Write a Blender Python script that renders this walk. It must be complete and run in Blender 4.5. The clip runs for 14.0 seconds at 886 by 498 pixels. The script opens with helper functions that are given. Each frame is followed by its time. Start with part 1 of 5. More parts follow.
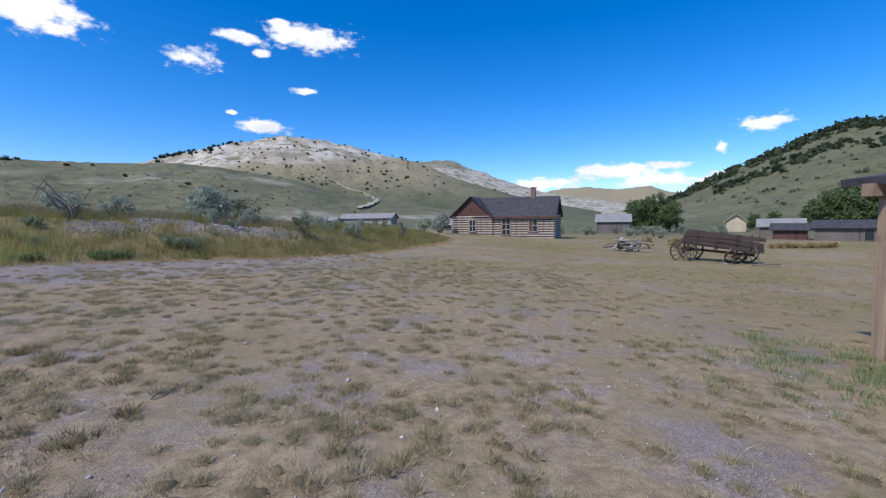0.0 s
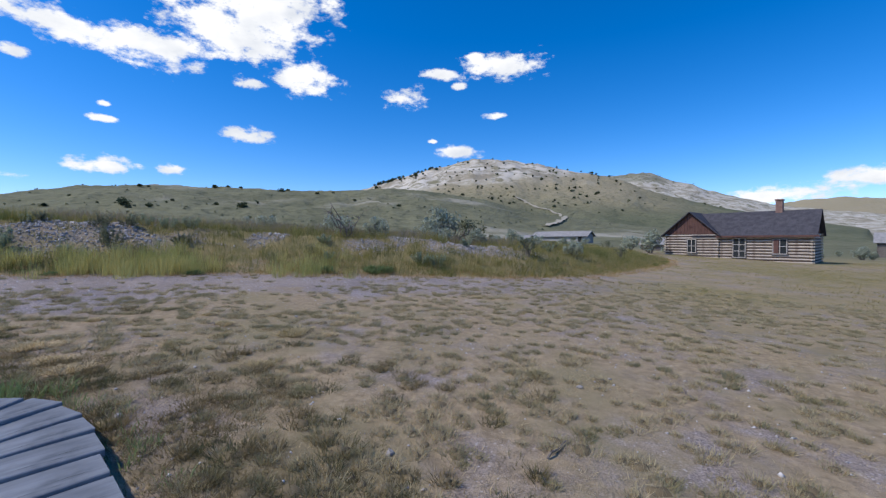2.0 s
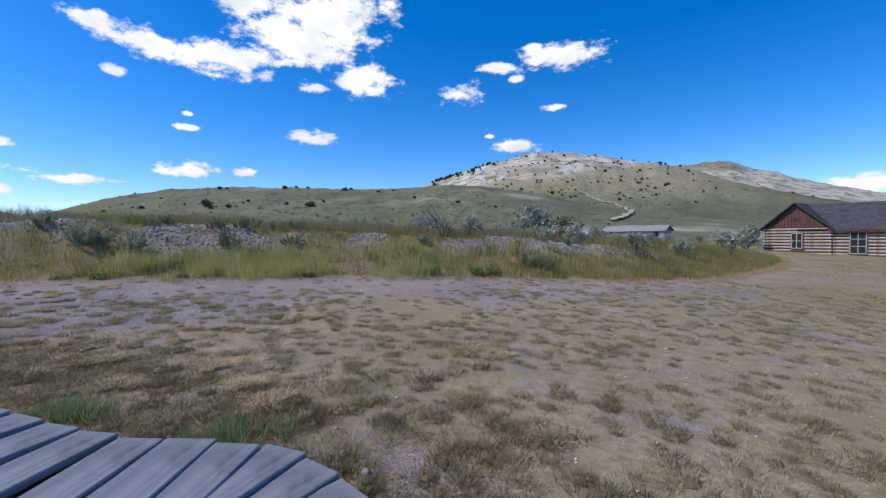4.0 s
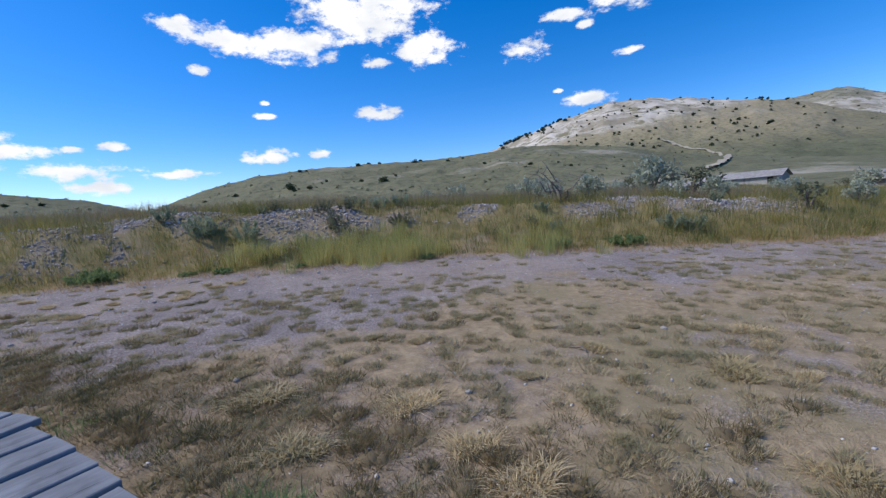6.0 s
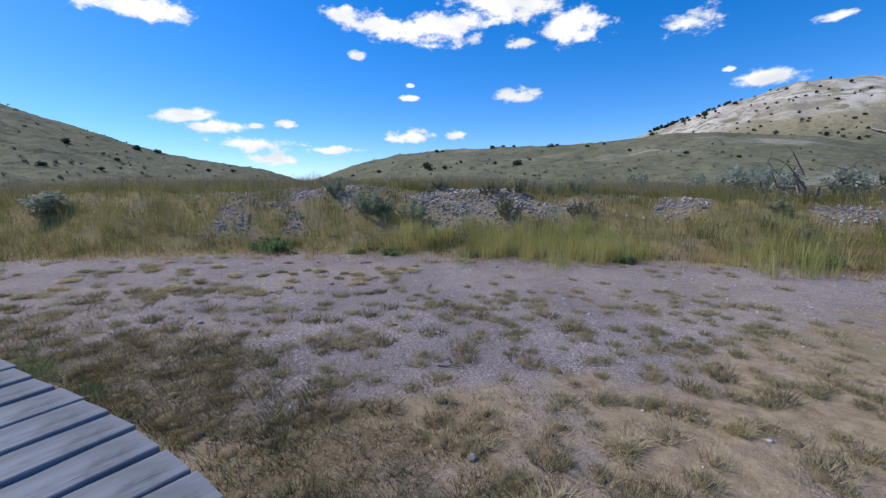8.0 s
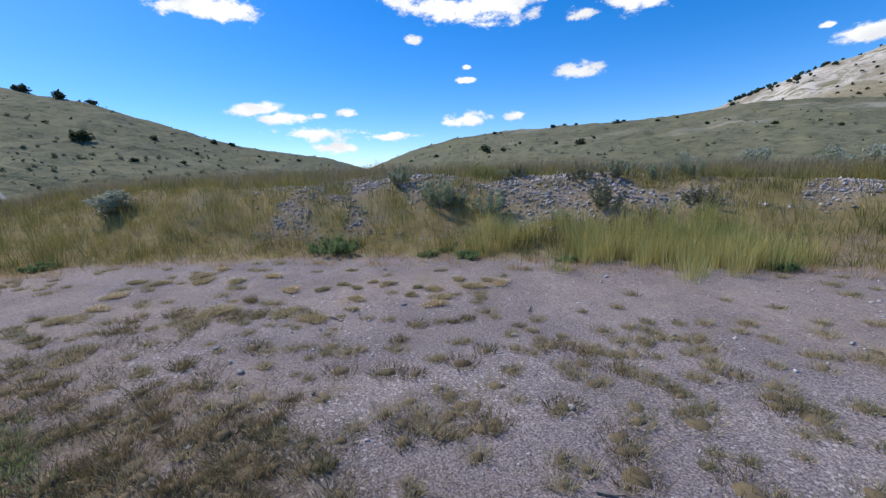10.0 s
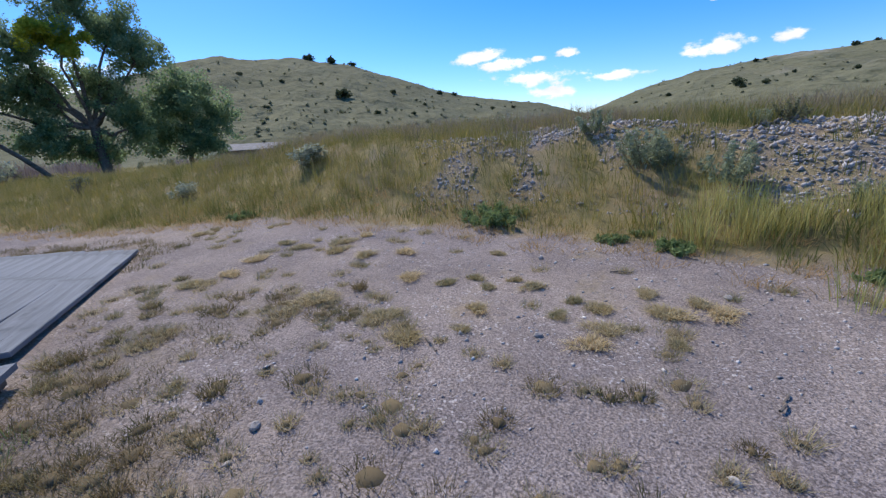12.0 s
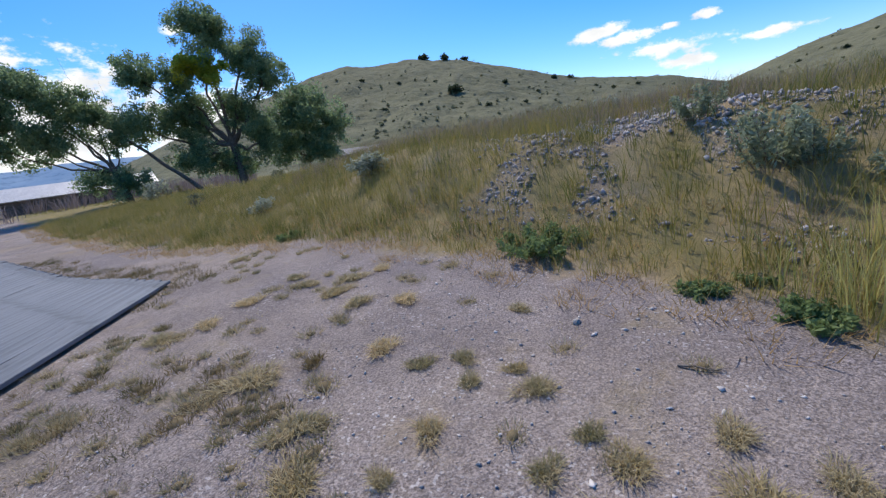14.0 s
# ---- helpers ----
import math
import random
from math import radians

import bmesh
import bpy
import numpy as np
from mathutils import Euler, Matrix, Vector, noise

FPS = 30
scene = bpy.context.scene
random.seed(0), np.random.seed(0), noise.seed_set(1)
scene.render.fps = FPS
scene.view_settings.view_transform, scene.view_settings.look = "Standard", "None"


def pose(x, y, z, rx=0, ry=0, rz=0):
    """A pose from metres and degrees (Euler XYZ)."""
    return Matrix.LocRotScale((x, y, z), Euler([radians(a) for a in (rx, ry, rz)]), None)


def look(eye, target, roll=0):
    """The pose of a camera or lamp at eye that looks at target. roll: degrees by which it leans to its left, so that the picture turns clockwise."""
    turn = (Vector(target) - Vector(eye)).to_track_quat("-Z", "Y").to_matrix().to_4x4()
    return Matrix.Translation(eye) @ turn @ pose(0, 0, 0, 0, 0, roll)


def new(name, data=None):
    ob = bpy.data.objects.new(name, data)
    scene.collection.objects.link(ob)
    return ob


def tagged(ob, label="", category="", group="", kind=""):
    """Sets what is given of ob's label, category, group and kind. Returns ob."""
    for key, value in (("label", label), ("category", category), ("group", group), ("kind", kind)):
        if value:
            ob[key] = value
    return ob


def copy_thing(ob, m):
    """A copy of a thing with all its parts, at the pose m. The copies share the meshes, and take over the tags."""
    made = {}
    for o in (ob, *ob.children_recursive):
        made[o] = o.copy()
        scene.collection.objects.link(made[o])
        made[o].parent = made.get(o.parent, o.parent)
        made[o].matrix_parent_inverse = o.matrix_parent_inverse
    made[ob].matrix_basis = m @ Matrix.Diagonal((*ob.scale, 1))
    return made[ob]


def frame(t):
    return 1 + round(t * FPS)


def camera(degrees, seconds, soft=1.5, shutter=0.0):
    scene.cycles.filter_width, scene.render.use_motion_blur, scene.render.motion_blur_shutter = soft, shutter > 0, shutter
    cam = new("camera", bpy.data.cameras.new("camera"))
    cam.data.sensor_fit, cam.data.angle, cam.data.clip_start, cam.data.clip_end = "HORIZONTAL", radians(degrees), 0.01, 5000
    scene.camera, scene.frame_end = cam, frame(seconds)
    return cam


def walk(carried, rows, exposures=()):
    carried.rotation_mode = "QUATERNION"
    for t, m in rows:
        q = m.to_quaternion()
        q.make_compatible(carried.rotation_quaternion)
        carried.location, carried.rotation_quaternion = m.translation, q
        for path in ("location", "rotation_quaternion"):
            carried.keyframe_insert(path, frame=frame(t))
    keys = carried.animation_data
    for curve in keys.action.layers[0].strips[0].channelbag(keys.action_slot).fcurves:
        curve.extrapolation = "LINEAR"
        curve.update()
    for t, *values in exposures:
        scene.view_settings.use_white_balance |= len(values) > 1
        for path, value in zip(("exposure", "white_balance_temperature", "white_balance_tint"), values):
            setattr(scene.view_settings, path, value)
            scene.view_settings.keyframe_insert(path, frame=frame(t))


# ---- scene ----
cam = camera(92.8, 14.0, soft=1.3)
PATH = [
    (0, (-0.000, 0.000, 1.523), (0.033, 1.995, 1.391), -0.71),
    (0.5, (-0.444, 0.024, 1.594), (-0.987, 1.942, 1.436), -1.83),
    (1, (-0.879, 0.059, 1.636), (-1.941, 1.747, 1.489), -2.64),
    (1.5, (-1.311, 0.216, 1.647), (-2.363, 1.913, 1.530), -2.25),
    (2, (-1.762, 0.415, 1.626), (-2.566, 2.246, 1.584), -0.23),
    (2.2, (-1.974, 0.425, 1.666), (-2.976, 2.156, 1.623), -0.62),
    (4.3, (-3.756, 0.375, 1.797), (-4.819, 2.067, 1.731), -0.79),
    (4.5, (-3.963, 0.413, 1.832), (-5.175, 2.000, 1.718), -0.93),
    (5, (-4.420, 0.558, 1.886), (-5.537, 2.211, 1.743), -1.42),
    (5.5, (-4.893, 0.793, 1.887), (-5.959, 2.472, 1.680), -2.24),
    (6, (-5.392, 0.783, 1.914), (-6.712, 2.273, 1.718), -5.04),
    (6.5, (-5.901, 0.938, 1.914), (-7.202, 2.443, 1.706), -2.94),
    (7, (-6.436, 0.866, 1.971), (-8.042, 2.045, 1.797), -1.80),
    (7.5, (-6.953, 0.941, 1.959), (-8.504, 2.177, 1.700), -0.99),
    (8, (-7.391, 0.922, 2.017), (-9.083, 1.963, 1.776), -1.10),
    (8.2, (-7.613, 0.947, 2.011), (-9.313, 1.976, 1.782), -2.02),
    (10.3, (-9.066, 1.343, 2.179), (-10.924, 1.995, 1.830), -2.97),
    (10.5, (-9.229, 1.431, 2.142), (-11.125, 1.945, 1.764), -1.80),
    (11, (-9.685, 1.780, 2.146), (-11.564, 2.269, 1.663), -1.13),
    (11.5, (-10.034, 2.044, 2.198), (-11.967, 2.087, 1.686), -2.36),
    (12, (-10.494, 2.265, 2.234), (-12.425, 2.110, 1.739), -3.42),
    (12.5, (-10.932, 2.563, 2.260), (-12.849, 2.293, 1.757), -5.04),
    (13, (-11.342, 2.810, 2.254), (-13.235, 2.438, 1.726), -5.76),
    (13.5, (-11.758, 3.046, 2.318), (-13.668, 2.763, 1.798), -8.86),
    (14, (-12.077, 3.174, 2.336), (-13.893, 2.488, 1.854), -7.94),
]
walk(cam, [(t, look(eye, target, roll)) for t, eye, target, roll in PATH],
     [(0, 0.22, 6500, 10), (2, 0.12, 6500, 10), (5, 0.16, 6550, 10), (8, 0.16, 6600, 10), (10.5, 0.26, 6800, 9), (12, 0.34, 6900, 9), (14, 0.28, 6900, 9)])

# ---- sky, sun ----
SUN_AZ, SUN_EL = 128.0, 50.0   # degrees, azimuth counted from +y towards -x


def direction(az, el):
    a, e = radians(az), radians(el)
    return Vector((-math.sin(a) * math.cos(e), math.cos(a) * math.cos(e), math.sin(e)))


sun_data = bpy.data.lights.new("sun", "SUN")
sun_data.energy, sun_data.angle, sun_data.color = 3.1, radians(3), (1.0, 0.95, 0.87)
sun = new("sun", sun_data)
sun.matrix_world = look((0, 0, 60), Vector((0, 0, 60)) - direction(SUN_AZ, SUN_EL))

# clouds: azimuth, elevation, half width, half height, all in degrees
BANK = [(41.6, 20.0, 5, 2.2), (49.8, 24.0, 9, 4.4), (57.6, 20.6, 7, 2.4), (65.8, 20.9, 5.5, 1.9), (71, 21.8, 3.5, 1.2),
        (45, 27, 8, 4), (56, 27, 5, 2.2), (47.7, 18.6, 2.4, 0.9), (68.8, 17.5, 1.7, 0.7), (92.2, 20, 6, 1.7),
        (62.1, 14.3, 0.8, 0.35), (62.5, 12.8, 1.8, 0.4), (48.5, 12.7, 3.6, 1.1)]
NORTH = [(15.6, 22.0, 6.2, 1.9), (19.2, 23.2, 1.7, 0.6), (23.5, 21.2, 2.8, 0.8), (21.6, 19.8, 1.4, 0.5), (28.6, 18.4, 3.3, 1.6),
         (16.5, 16.1, 1.8, 0.5), (25, 13.1, 0.8, 0.35), (21.8, 11.6, 3.9, 1.15), (-37.8, 10.1, 3.4, 1.1), (-34.2, 8, 1.0, 1.0),
         (-22.8, 5.7, 7, 1.4), (-29, 6.3, 3, 0.7), (-14.2, 4.6, 5, 1.2), (-27, 4.6, 8, 1.2), (-34, 4.4, 3.5, 1.2)]
WEST = [(62.4, 8.1, 4.3, 1.1), (56.4, 8.0, 2, 0.75), (72, 6.3, 4.5, 0.65), (88.6, 9.7, 4, 1.1), (86.3, 8.8, 4.4, 0.9),
        (81.3, 9, 1.2, 0.45), (77.8, 9.3, 1.7, 0.6), (81.4, 6.9, 6.5, 1.1), (79.5, 5.1, 3.6, 0.8), (137.2, 15.5, 1.8, 0.7),
        (150, 21, 5, 1.6), (152, 7, 17, 8), (136, 3.5, 17, 7), (-60, 16, 9, 2.5), (-90, 22, 12, 4), (180, 30, 16, 6), (-140, 26, 15, 5), (115, 38, 16, 6), (20, 44, 18, 7)]

world = bpy.data.worlds.new("world")
scene.world = world
world.use_nodes = True
wn, wl = world.node_tree.nodes, world.node_tree.links
wn.clear()


def wmath(op, a, b=None, clamp=False):
    n = wn.new("ShaderNodeMath")
    n.operation, n.use_clamp = op, clamp
    for i, q in enumerate((a, b)):
        if q is None:
            continue
        if isinstance(q, (int, float)):
            n.inputs[i].default_value = q
        else:
            wl.new(q, n.inputs[i])
    return n.outputs[0]


sky = wn.new("ShaderNodeTexSky")
sky.sky_type, sky.sun_disc = "NISHITA", False
sky.sun_elevation, sky.sun_rotation = radians(SUN_EL), radians(-SUN_AZ)
sky.altitude, sky.air_density, sky.dust_density, sky.ozone_density = 1800, 1.0, 1.1, 2.0
tone = wn.new("ShaderNodeHueSaturation")
tone.inputs["Saturation"].default_value, tone.inputs["Value"].default_value = 1.47, 1.5
wl.new(sky.outputs[0], tone.inputs["Color"])
where = wn.new("ShaderNodeTexCoord")
ragged = wn.new("ShaderNodeTexNoise")
ragged.inputs["Scale"].default_value, ragged.inputs["Detail"].default_value, ragged.inputs["Roughness"].default_value = 21, 9, 0.64
flat = wn.new("ShaderNodeMapping")
flat.inputs["Scale"].default_value = (1, 1, 1.9)
wl.new(where.outputs["Generated"], flat.inputs["Vector"])
wl.new(flat.outputs[0], ragged.inputs["Vector"])
density = None
for az, el, hw, hh in BANK + NORTH + WEST:
    local = wn.new("ShaderNodeMapping")
    local.vector_type = "TEXTURE"
    d = direction(az, el)
    local.inputs["Location"].default_value = d
    local.inputs["Rotation"].default_value = d.to_track_quat("Y", "Z").to_euler()
    local.inputs["Scale"].default_value = (math.sin(radians(hw)) * 1.3, 1.0, math.sin(radians(hh)) * 1.4)
    wl.new(where.outputs["Generated"], local.inputs["Vector"])
    ball = wn.new("ShaderNodeTexGradient")
    ball.gradient_type = "SPHERICAL"
    wl.new(local.outputs[0], ball.inputs["Vector"])
    density = ball.outputs["Fac"] if density is None else wmath("MAXIMUM", density, ball.outputs["Fac"])
core = wmath("MULTIPLY", density, 1.4)
edge = wmath("MULTIPLY", wmath("SUBTRACT", ragged.outputs["Fac"], 0.5), 2.5)
body = wmath("ADD", core, edge)
cover = wn.new("ShaderNodeMapRange")
cover.interpolation_type = "SMOOTHSTEP"
cover.inputs["From Min"].default_value, cover.inputs["From Max"].default_value = 0.46, 1.0
wl.new(body, cover.inputs["Value"])
veil = wmath("MULTIPLY", cover.outputs[0], wmath("GREATER_THAN", density, 0.02))
billow = wn.new("ShaderNodeTexNoise")
billow.inputs["Scale"].default_value, billow.inputs["Detail"].default_value = 9, 5
wl.new(flat.outputs[0], billow.inputs["Vector"])
shade = wn.new("ShaderNodeMapRange")
shade.inputs["From Min"].default_value, shade.inputs["From Max"].default_value = 0.42, 0.62
shade.inputs["To Min"].default_value, shade.inputs["To Max"].default_value = 0.0, 1.0
wl.new(billow.outputs["Fac"], shade.inputs["Value"])
white = wn.new("ShaderNodeMixRGB")
white.inputs[1].default_value, white.inputs[2].default_value = (9.4, 9.5, 9.7, 1), (7.0, 7.4, 8.1, 1)
wl.new(shade.outputs[0], white.inputs[0])
mix = wn.new("ShaderNodeMixRGB")
wl.new(veil, mix.inputs[0])
deep = wn.new("ShaderNodeMixRGB")
deep.blend_type = "MULTIPLY"
deep.inputs[0].default_value, deep.inputs[2].default_value = 1.0, (0.95, 0.95, 1.14, 1)
wl.new(tone.outputs[0], deep.inputs[1])
wl.new(deep.outputs[0], mix.inputs[1])
wl.new(white.outputs[0], mix.inputs[2])
back = wn.new("ShaderNodeBackground")
back.inputs["Strength"].default_value = 0.1
wl.new(mix.outputs[0], back.inputs["Color"])
wout = wn.new("ShaderNodeOutputWorld")
wl.new(back.outputs[0], wout.inputs["Surface"])


# ---- materials ----
class Mat:
    """A small builder for node materials."""

    def __init__(self, name, rough=0.9, spec=0.25):
        self.m = bpy.data.materials.new(name)
        self.m.use_nodes = True
        self.t = self.m.node_tree
        self.n, self.l = self.t.nodes, self.t.links
        self.b = self.n["Principled BSDF"]
        self.b.inputs["Roughness"].default_value = rough
        self.b.inputs["Specular IOR Level"].default_value = spec
        self.geo = self.n.new("ShaderNodeNewGeometry")
        self.tc = self.n.new("ShaderNodeTexCoord")
        self.bumped = None

    def put(self, sock, q):
        if isinstance(q, (int, float)):
            sock.default_value = q
        elif isinstance(q, tuple):
            sock.default_value = (*q, 1.0)[:4] if sock.type == "RGBA" else q
        else:
            self.l.new(q, sock)

    def noise(self, scale, detail=4, rough=0.55, stretch=(1, 1, 1), local=False, distort=0.0):
        mp = self.n.new("ShaderNodeMapping")
        mp.inputs["Scale"].default_value = stretch
        self.l.new(self.tc.outputs["Object"] if local else self.geo.outputs["Position"], mp.inputs["Vector"])
        nz = self.n.new("ShaderNodeTexNoise")
        nz.inputs["Scale"].default_value, nz.inputs["Detail"].default_value = scale, detail
        nz.inputs["Roughness"].default_value, nz.inputs["Distortion"].default_value = rough, distort
        self.l.new(mp.outputs[0], nz.inputs["Vector"])
        return nz.outputs["Fac"]

    def voronoi(self, scale, feature="F1", stretch=(1, 1, 1), out="Distance"):
        mp = self.n.new("ShaderNodeMapping")
        mp.inputs["Scale"].default_value = stretch
        self.l.new(self.geo.outputs["Position"], mp.inputs["Vector"])
        v = self.n.new("ShaderNodeTexVoronoi")
        v.feature = feature
        v.inputs["Scale"].default_value = scale
        self.l.new(mp.outputs[0], v.inputs["Vector"])
        return v.outputs[out]

    def ramp(self, fac, a, b, lo=0.0, hi=1.0):
        r = self.n.new("ShaderNodeMapRange")
        r.interpolation_type = "SMOOTHSTEP"
        for key, q in (("From Min", a), ("From Max", b), ("To Min", lo), ("To Max", hi)):
            r.inputs[key].default_value = q
        self.put(r.inputs["Value"], fac)
        return r.outputs[0]

    def mix(self, fac, a, b, blend="MIX"):
        x = self.n.new("ShaderNodeMixRGB")
        x.blend_type = blend
        self.put(x.inputs[0], fac), self.put(x.inputs[1], a), self.put(x.inputs[2], b)
        return x.outputs[0]

    def math(self, op, a, b=0.0):
        x = self.n.new("ShaderNodeMath")
        x.operation = op
        self.put(x.inputs[0], a), self.put(x.inputs[1], b)
        return x.outputs[0]

    def mask(self, name):
        a = self.n.new("ShaderNodeAttribute")
        a.attribute_name = name
        s = self.n.new("ShaderNodeSeparateColor")
        self.l.new(a.outputs["Color"], s.inputs[0])
        return s.outputs[0], s.outputs[1], s.outputs[2]

    def island(self):
        return self.geo.outputs["Random Per Island"]

    def each(self):
        return self.n.new("ShaderNodeObjectInfo").outputs["Random"]

    def bump(self, height, strength=0.4, dist=0.02):
        x = self.n.new("ShaderNodeBump")
        x.inputs["Strength"].default_value, x.inputs["Distance"].default_value = strength, dist
        self.l.new(height, x.inputs["Height"])
        if self.bumped:
            self.l.new(self.bumped, x.inputs["Normal"])
        self.bumped = x.outputs[0]
        self.l.new(self.bumped, self.b.inputs["Normal"])

    def color(self, c):
        self.put(self.b.inputs["Base Color"], c)
        return self.m


def ground_material():
    m = Mat("ground", 0.95, 0.15)
    road, veg, pale = m.mask("cover")
    hill, dry, trail = m.mask("land")
    big, mid, fine, grit = m.noise(0.25, 3), m.noise(1.3, 5, 0.65), m.noise(9, 4, 0.7), m.noise(70, 3, 0.7)
    dirt = m.mix(m.ramp(grit, 0.34, 0.66), (0.13, 0.11, 0.108), (0.40, 0.348, 0.335))
    dirt = m.mix(m.math("MULTIPLY", m.ramp(big, 0.35, 0.65), m.ramp(road, 0, 1, 0.8, 0.4)), dirt, m.mix(m.ramp(fine, 0.3, 0.7), (0.24, 0.19, 0.15), (0.41, 0.335, 0.265)))
    chip = m.voronoi(62, "F1", out="Color")
    tone_ = m.n.new("ShaderNodeSeparateColor")
    m.l.new(chip, tone_.inputs[0])
    dirt = m.mix(0.42, dirt, m.mix(m.ramp(tone_.outputs[0], 0.1, 0.95), (0.65, 0.65, 0.66), (1.3, 1.29, 1.28)), "MULTIPLY")
    dirt = m.mix(m.math("MULTIPLY", m.ramp(tone_.outputs[1], 0.93, 0.96), m.ramp(m.noise(1.1, 3), 0.4, 0.65)), dirt, (0.52, 0.48, 0.47))
    dirt = m.mix(0.8, dirt, m.mix(m.ramp(m.noise(0.9, 5, 0.6), 0.36, 0.64), (0.89, 0.865, 0.86), (1.22, 1.18, 1.13)), "MULTIPLY")
    straw = m.mix(m.ramp(fine, 0.3, 0.72), (0.25, 0.185, 0.105), (0.45, 0.34, 0.205))
    straw = m.mix(m.ramp(m.noise(0.7, 3), 0.45, 0.7), straw, (0.27, 0.22, 0.115))
    patch = m.math("SUBTRACT", m.math("ADD", m.math("ADD", mid, 0.05), m.math("MULTIPLY", m.noise(0.5, 3), 0.55)), m.math("MULTIPLY", road, 0.28))
    near = m.mix(m.math("MULTIPLY", m.ramp(patch, 0.60, 0.88), 0.85), dirt, straw)
    stone = m.voronoi(46, "F1")
    speck = m.math("MULTIPLY", m.ramp(stone, 0.10, 0.22, 1, 0), m.ramp(m.noise(2.2, 3), 0.42, 0.62))
    near = m.mix(m.math("MULTIPLY", speck, 0.3), near, (0.50, 0.46, 0.44))
    green = m.mix(m.ramp(m.noise(2.4, 4), 0.35, 0.7), (0.30, 0.235, 0.11), (0.19, 0.165, 0.07))
    near = m.mix(veg, near, green)
    mat = m.mix(m.ramp(fine, 0.3, 0.7), (0.115, 0.088, 0.052), (0.23, 0.175, 0.105))
    near = m.mix(m.math("MULTIPLY", trail, m.ramp(mid, 0.30, 0.62)), near, mat)
    # hillsides: sage and bunch grass over pale soil
    blot, tuft, speckle = m.noise(0.012, 5, 0.6), m.noise(0.16, 5, 0.7), m.noise(0.6, 3, 0.7)
    sage = m.mix(m.ramp(blot, 0.35, 0.65), (0.122, 0.128, 0.07), (0.165, 0.167, 0.096))
    sage = m.mix(m.ramp(tuft, 0.45, 0.72), sage, (0.07, 0.076, 0.042))
    sage = m.mix(m.math("MULTIPLY", m.ramp(speckle, 0.58, 0.75), 0.7), sage, (0.25, 0.235, 0.165))
    tan = m.mix(m.ramp(tuft, 0.4, 0.7), (0.37, 0.31, 0.2), (0.24, 0.21, 0.12))
    slope = m.mix(dry, sage, tan)
    crag = m.mix(m.ramp(m.noise(0.035, 8, 0.7, distort=0.6), 0.46, 0.6), (0.62, 0.565, 0.48), (0.22, 0.2, 0.12))
    crag = m.mix(m.ramp(m.noise(0.012, 4, 0.6), 0.4, 0.7), crag, (0.30, 0.26, 0.19))
    slope = m.mix(pale, slope, crag)
    m.bump(m.math("ADD", m.math("MULTIPLY", fine, 0.5), m.math("MULTIPLY", grit, 0.35)), 0.8, 0.05)
    m.bump(m.math("MULTIPLY", m.noise(0.05, 6, 0.65), hill), 0.9, 5.0)
    return m.color(m.mix(hill, near, slope))


def blade_material(name, a, b, c=None, rough=0.8, thin=0.4, patch=0.9):
    m = Mat(name, rough, 0.15)
    col = m.mix(m.island(), a, b)
    if c:
        col = m.mix(m.ramp(m.noise(patch, 3), 0.45, 0.62), col, m.mix(m.island(), c, b))
    if thin:
        glow = m.n.new("ShaderNodeBsdfTranslucent")
        m.put(glow.inputs["Color"], col)
        both = m.n.new("ShaderNodeMixShader")
        both.inputs[0].default_value = thin
        m.l.new(m.b.outputs[0], both.inputs[1])
        m.l.new(glow.outputs[0], both.inputs[2])
        m.l.new(both.outputs[0], m.n["Material Output"].inputs["Surface"])
    return m.color(col)


def wood_material(name, a, b, stretch, rough=0.85, dark=None):
    m = Mat(name, rough, 0.2)
    grain = m.noise(9, 6, 0.65, stretch, local=True)
    col = m.mix(m.ramp(grain, 0.3, 0.7), a, b)
    col = m.mix(m.math("MULTIPLY", m.each(), 0.55), col, m.mix(0.5, col, b))
    col = m.mix(m.ramp(m.noise(2.2, 4, local=True), 0.5, 0.8), col, dark or tuple(q * 0.55 for q in a))
    crack = m.noise(30, 3, 0.7, stretch, local=True)
    col = m.mix(m.ramp(crack, 0.64, 0.74), col, tuple(q * 0.3 for q in a))
    m.bump(grain, 0.5, 0.006), m.bump(crack, 0.4, 0.004)
    return m.color(col)


def plain_material(name, a, b, scale=3.0, rough=0.8, bump=0.3, spec=0.25, local=True):
    m = Mat(name, rough, spec)
    col = m.mix(m.ramp(m.noise(scale, 5, 0.65, local=local), 0.3, 0.7), a, b)
    col = m.mix(m.ramp(m.noise(scale * 7, 3, 0.7, local=local), 0.45, 0.75), col, tuple(q * 0.7 for q in a))
    m.bump(m.noise(scale * 6, 4, local=local), bump, 0.02)
    return m.color(col)


GROUND = ground_material()
STRAW = blade_material("dry_grass", (0.72, 0.57, 0.33), (0.42, 0.33, 0.16), (0.28, 0.245, 0.105), patch=3.5)
TALL = blade_material("tall_grass", (0.385, 0.315, 0.105), (0.20, 0.205, 0.062), (0.12, 0.152, 0.048), patch=0.7)
LUSHTALL = blade_material("clump_grass", (0.64, 0.55, 0.22), (0.42, 0.41, 0.15), (0.33, 0.36, 0.12))
PALE_STRAW = blade_material("pale_straw", (0.72, 0.59, 0.38), (0.48, 0.385, 0.22), (0.42, 0.36, 0.20))
OLIVE = blade_material("olive_grass", (0.31, 0.235, 0.125), (0.165, 0.135, 0.07), (0.125, 0.135, 0.06), patch=2.5)
# dead thatch, its dark colour standing in for shade beneath the blades
THATCH_SHADE = blade_material("tuft_thatch_shade", (0.13, 0.10, 0.06), (0.20, 0.155, 0.09), thin=0.0, rough=0.95)
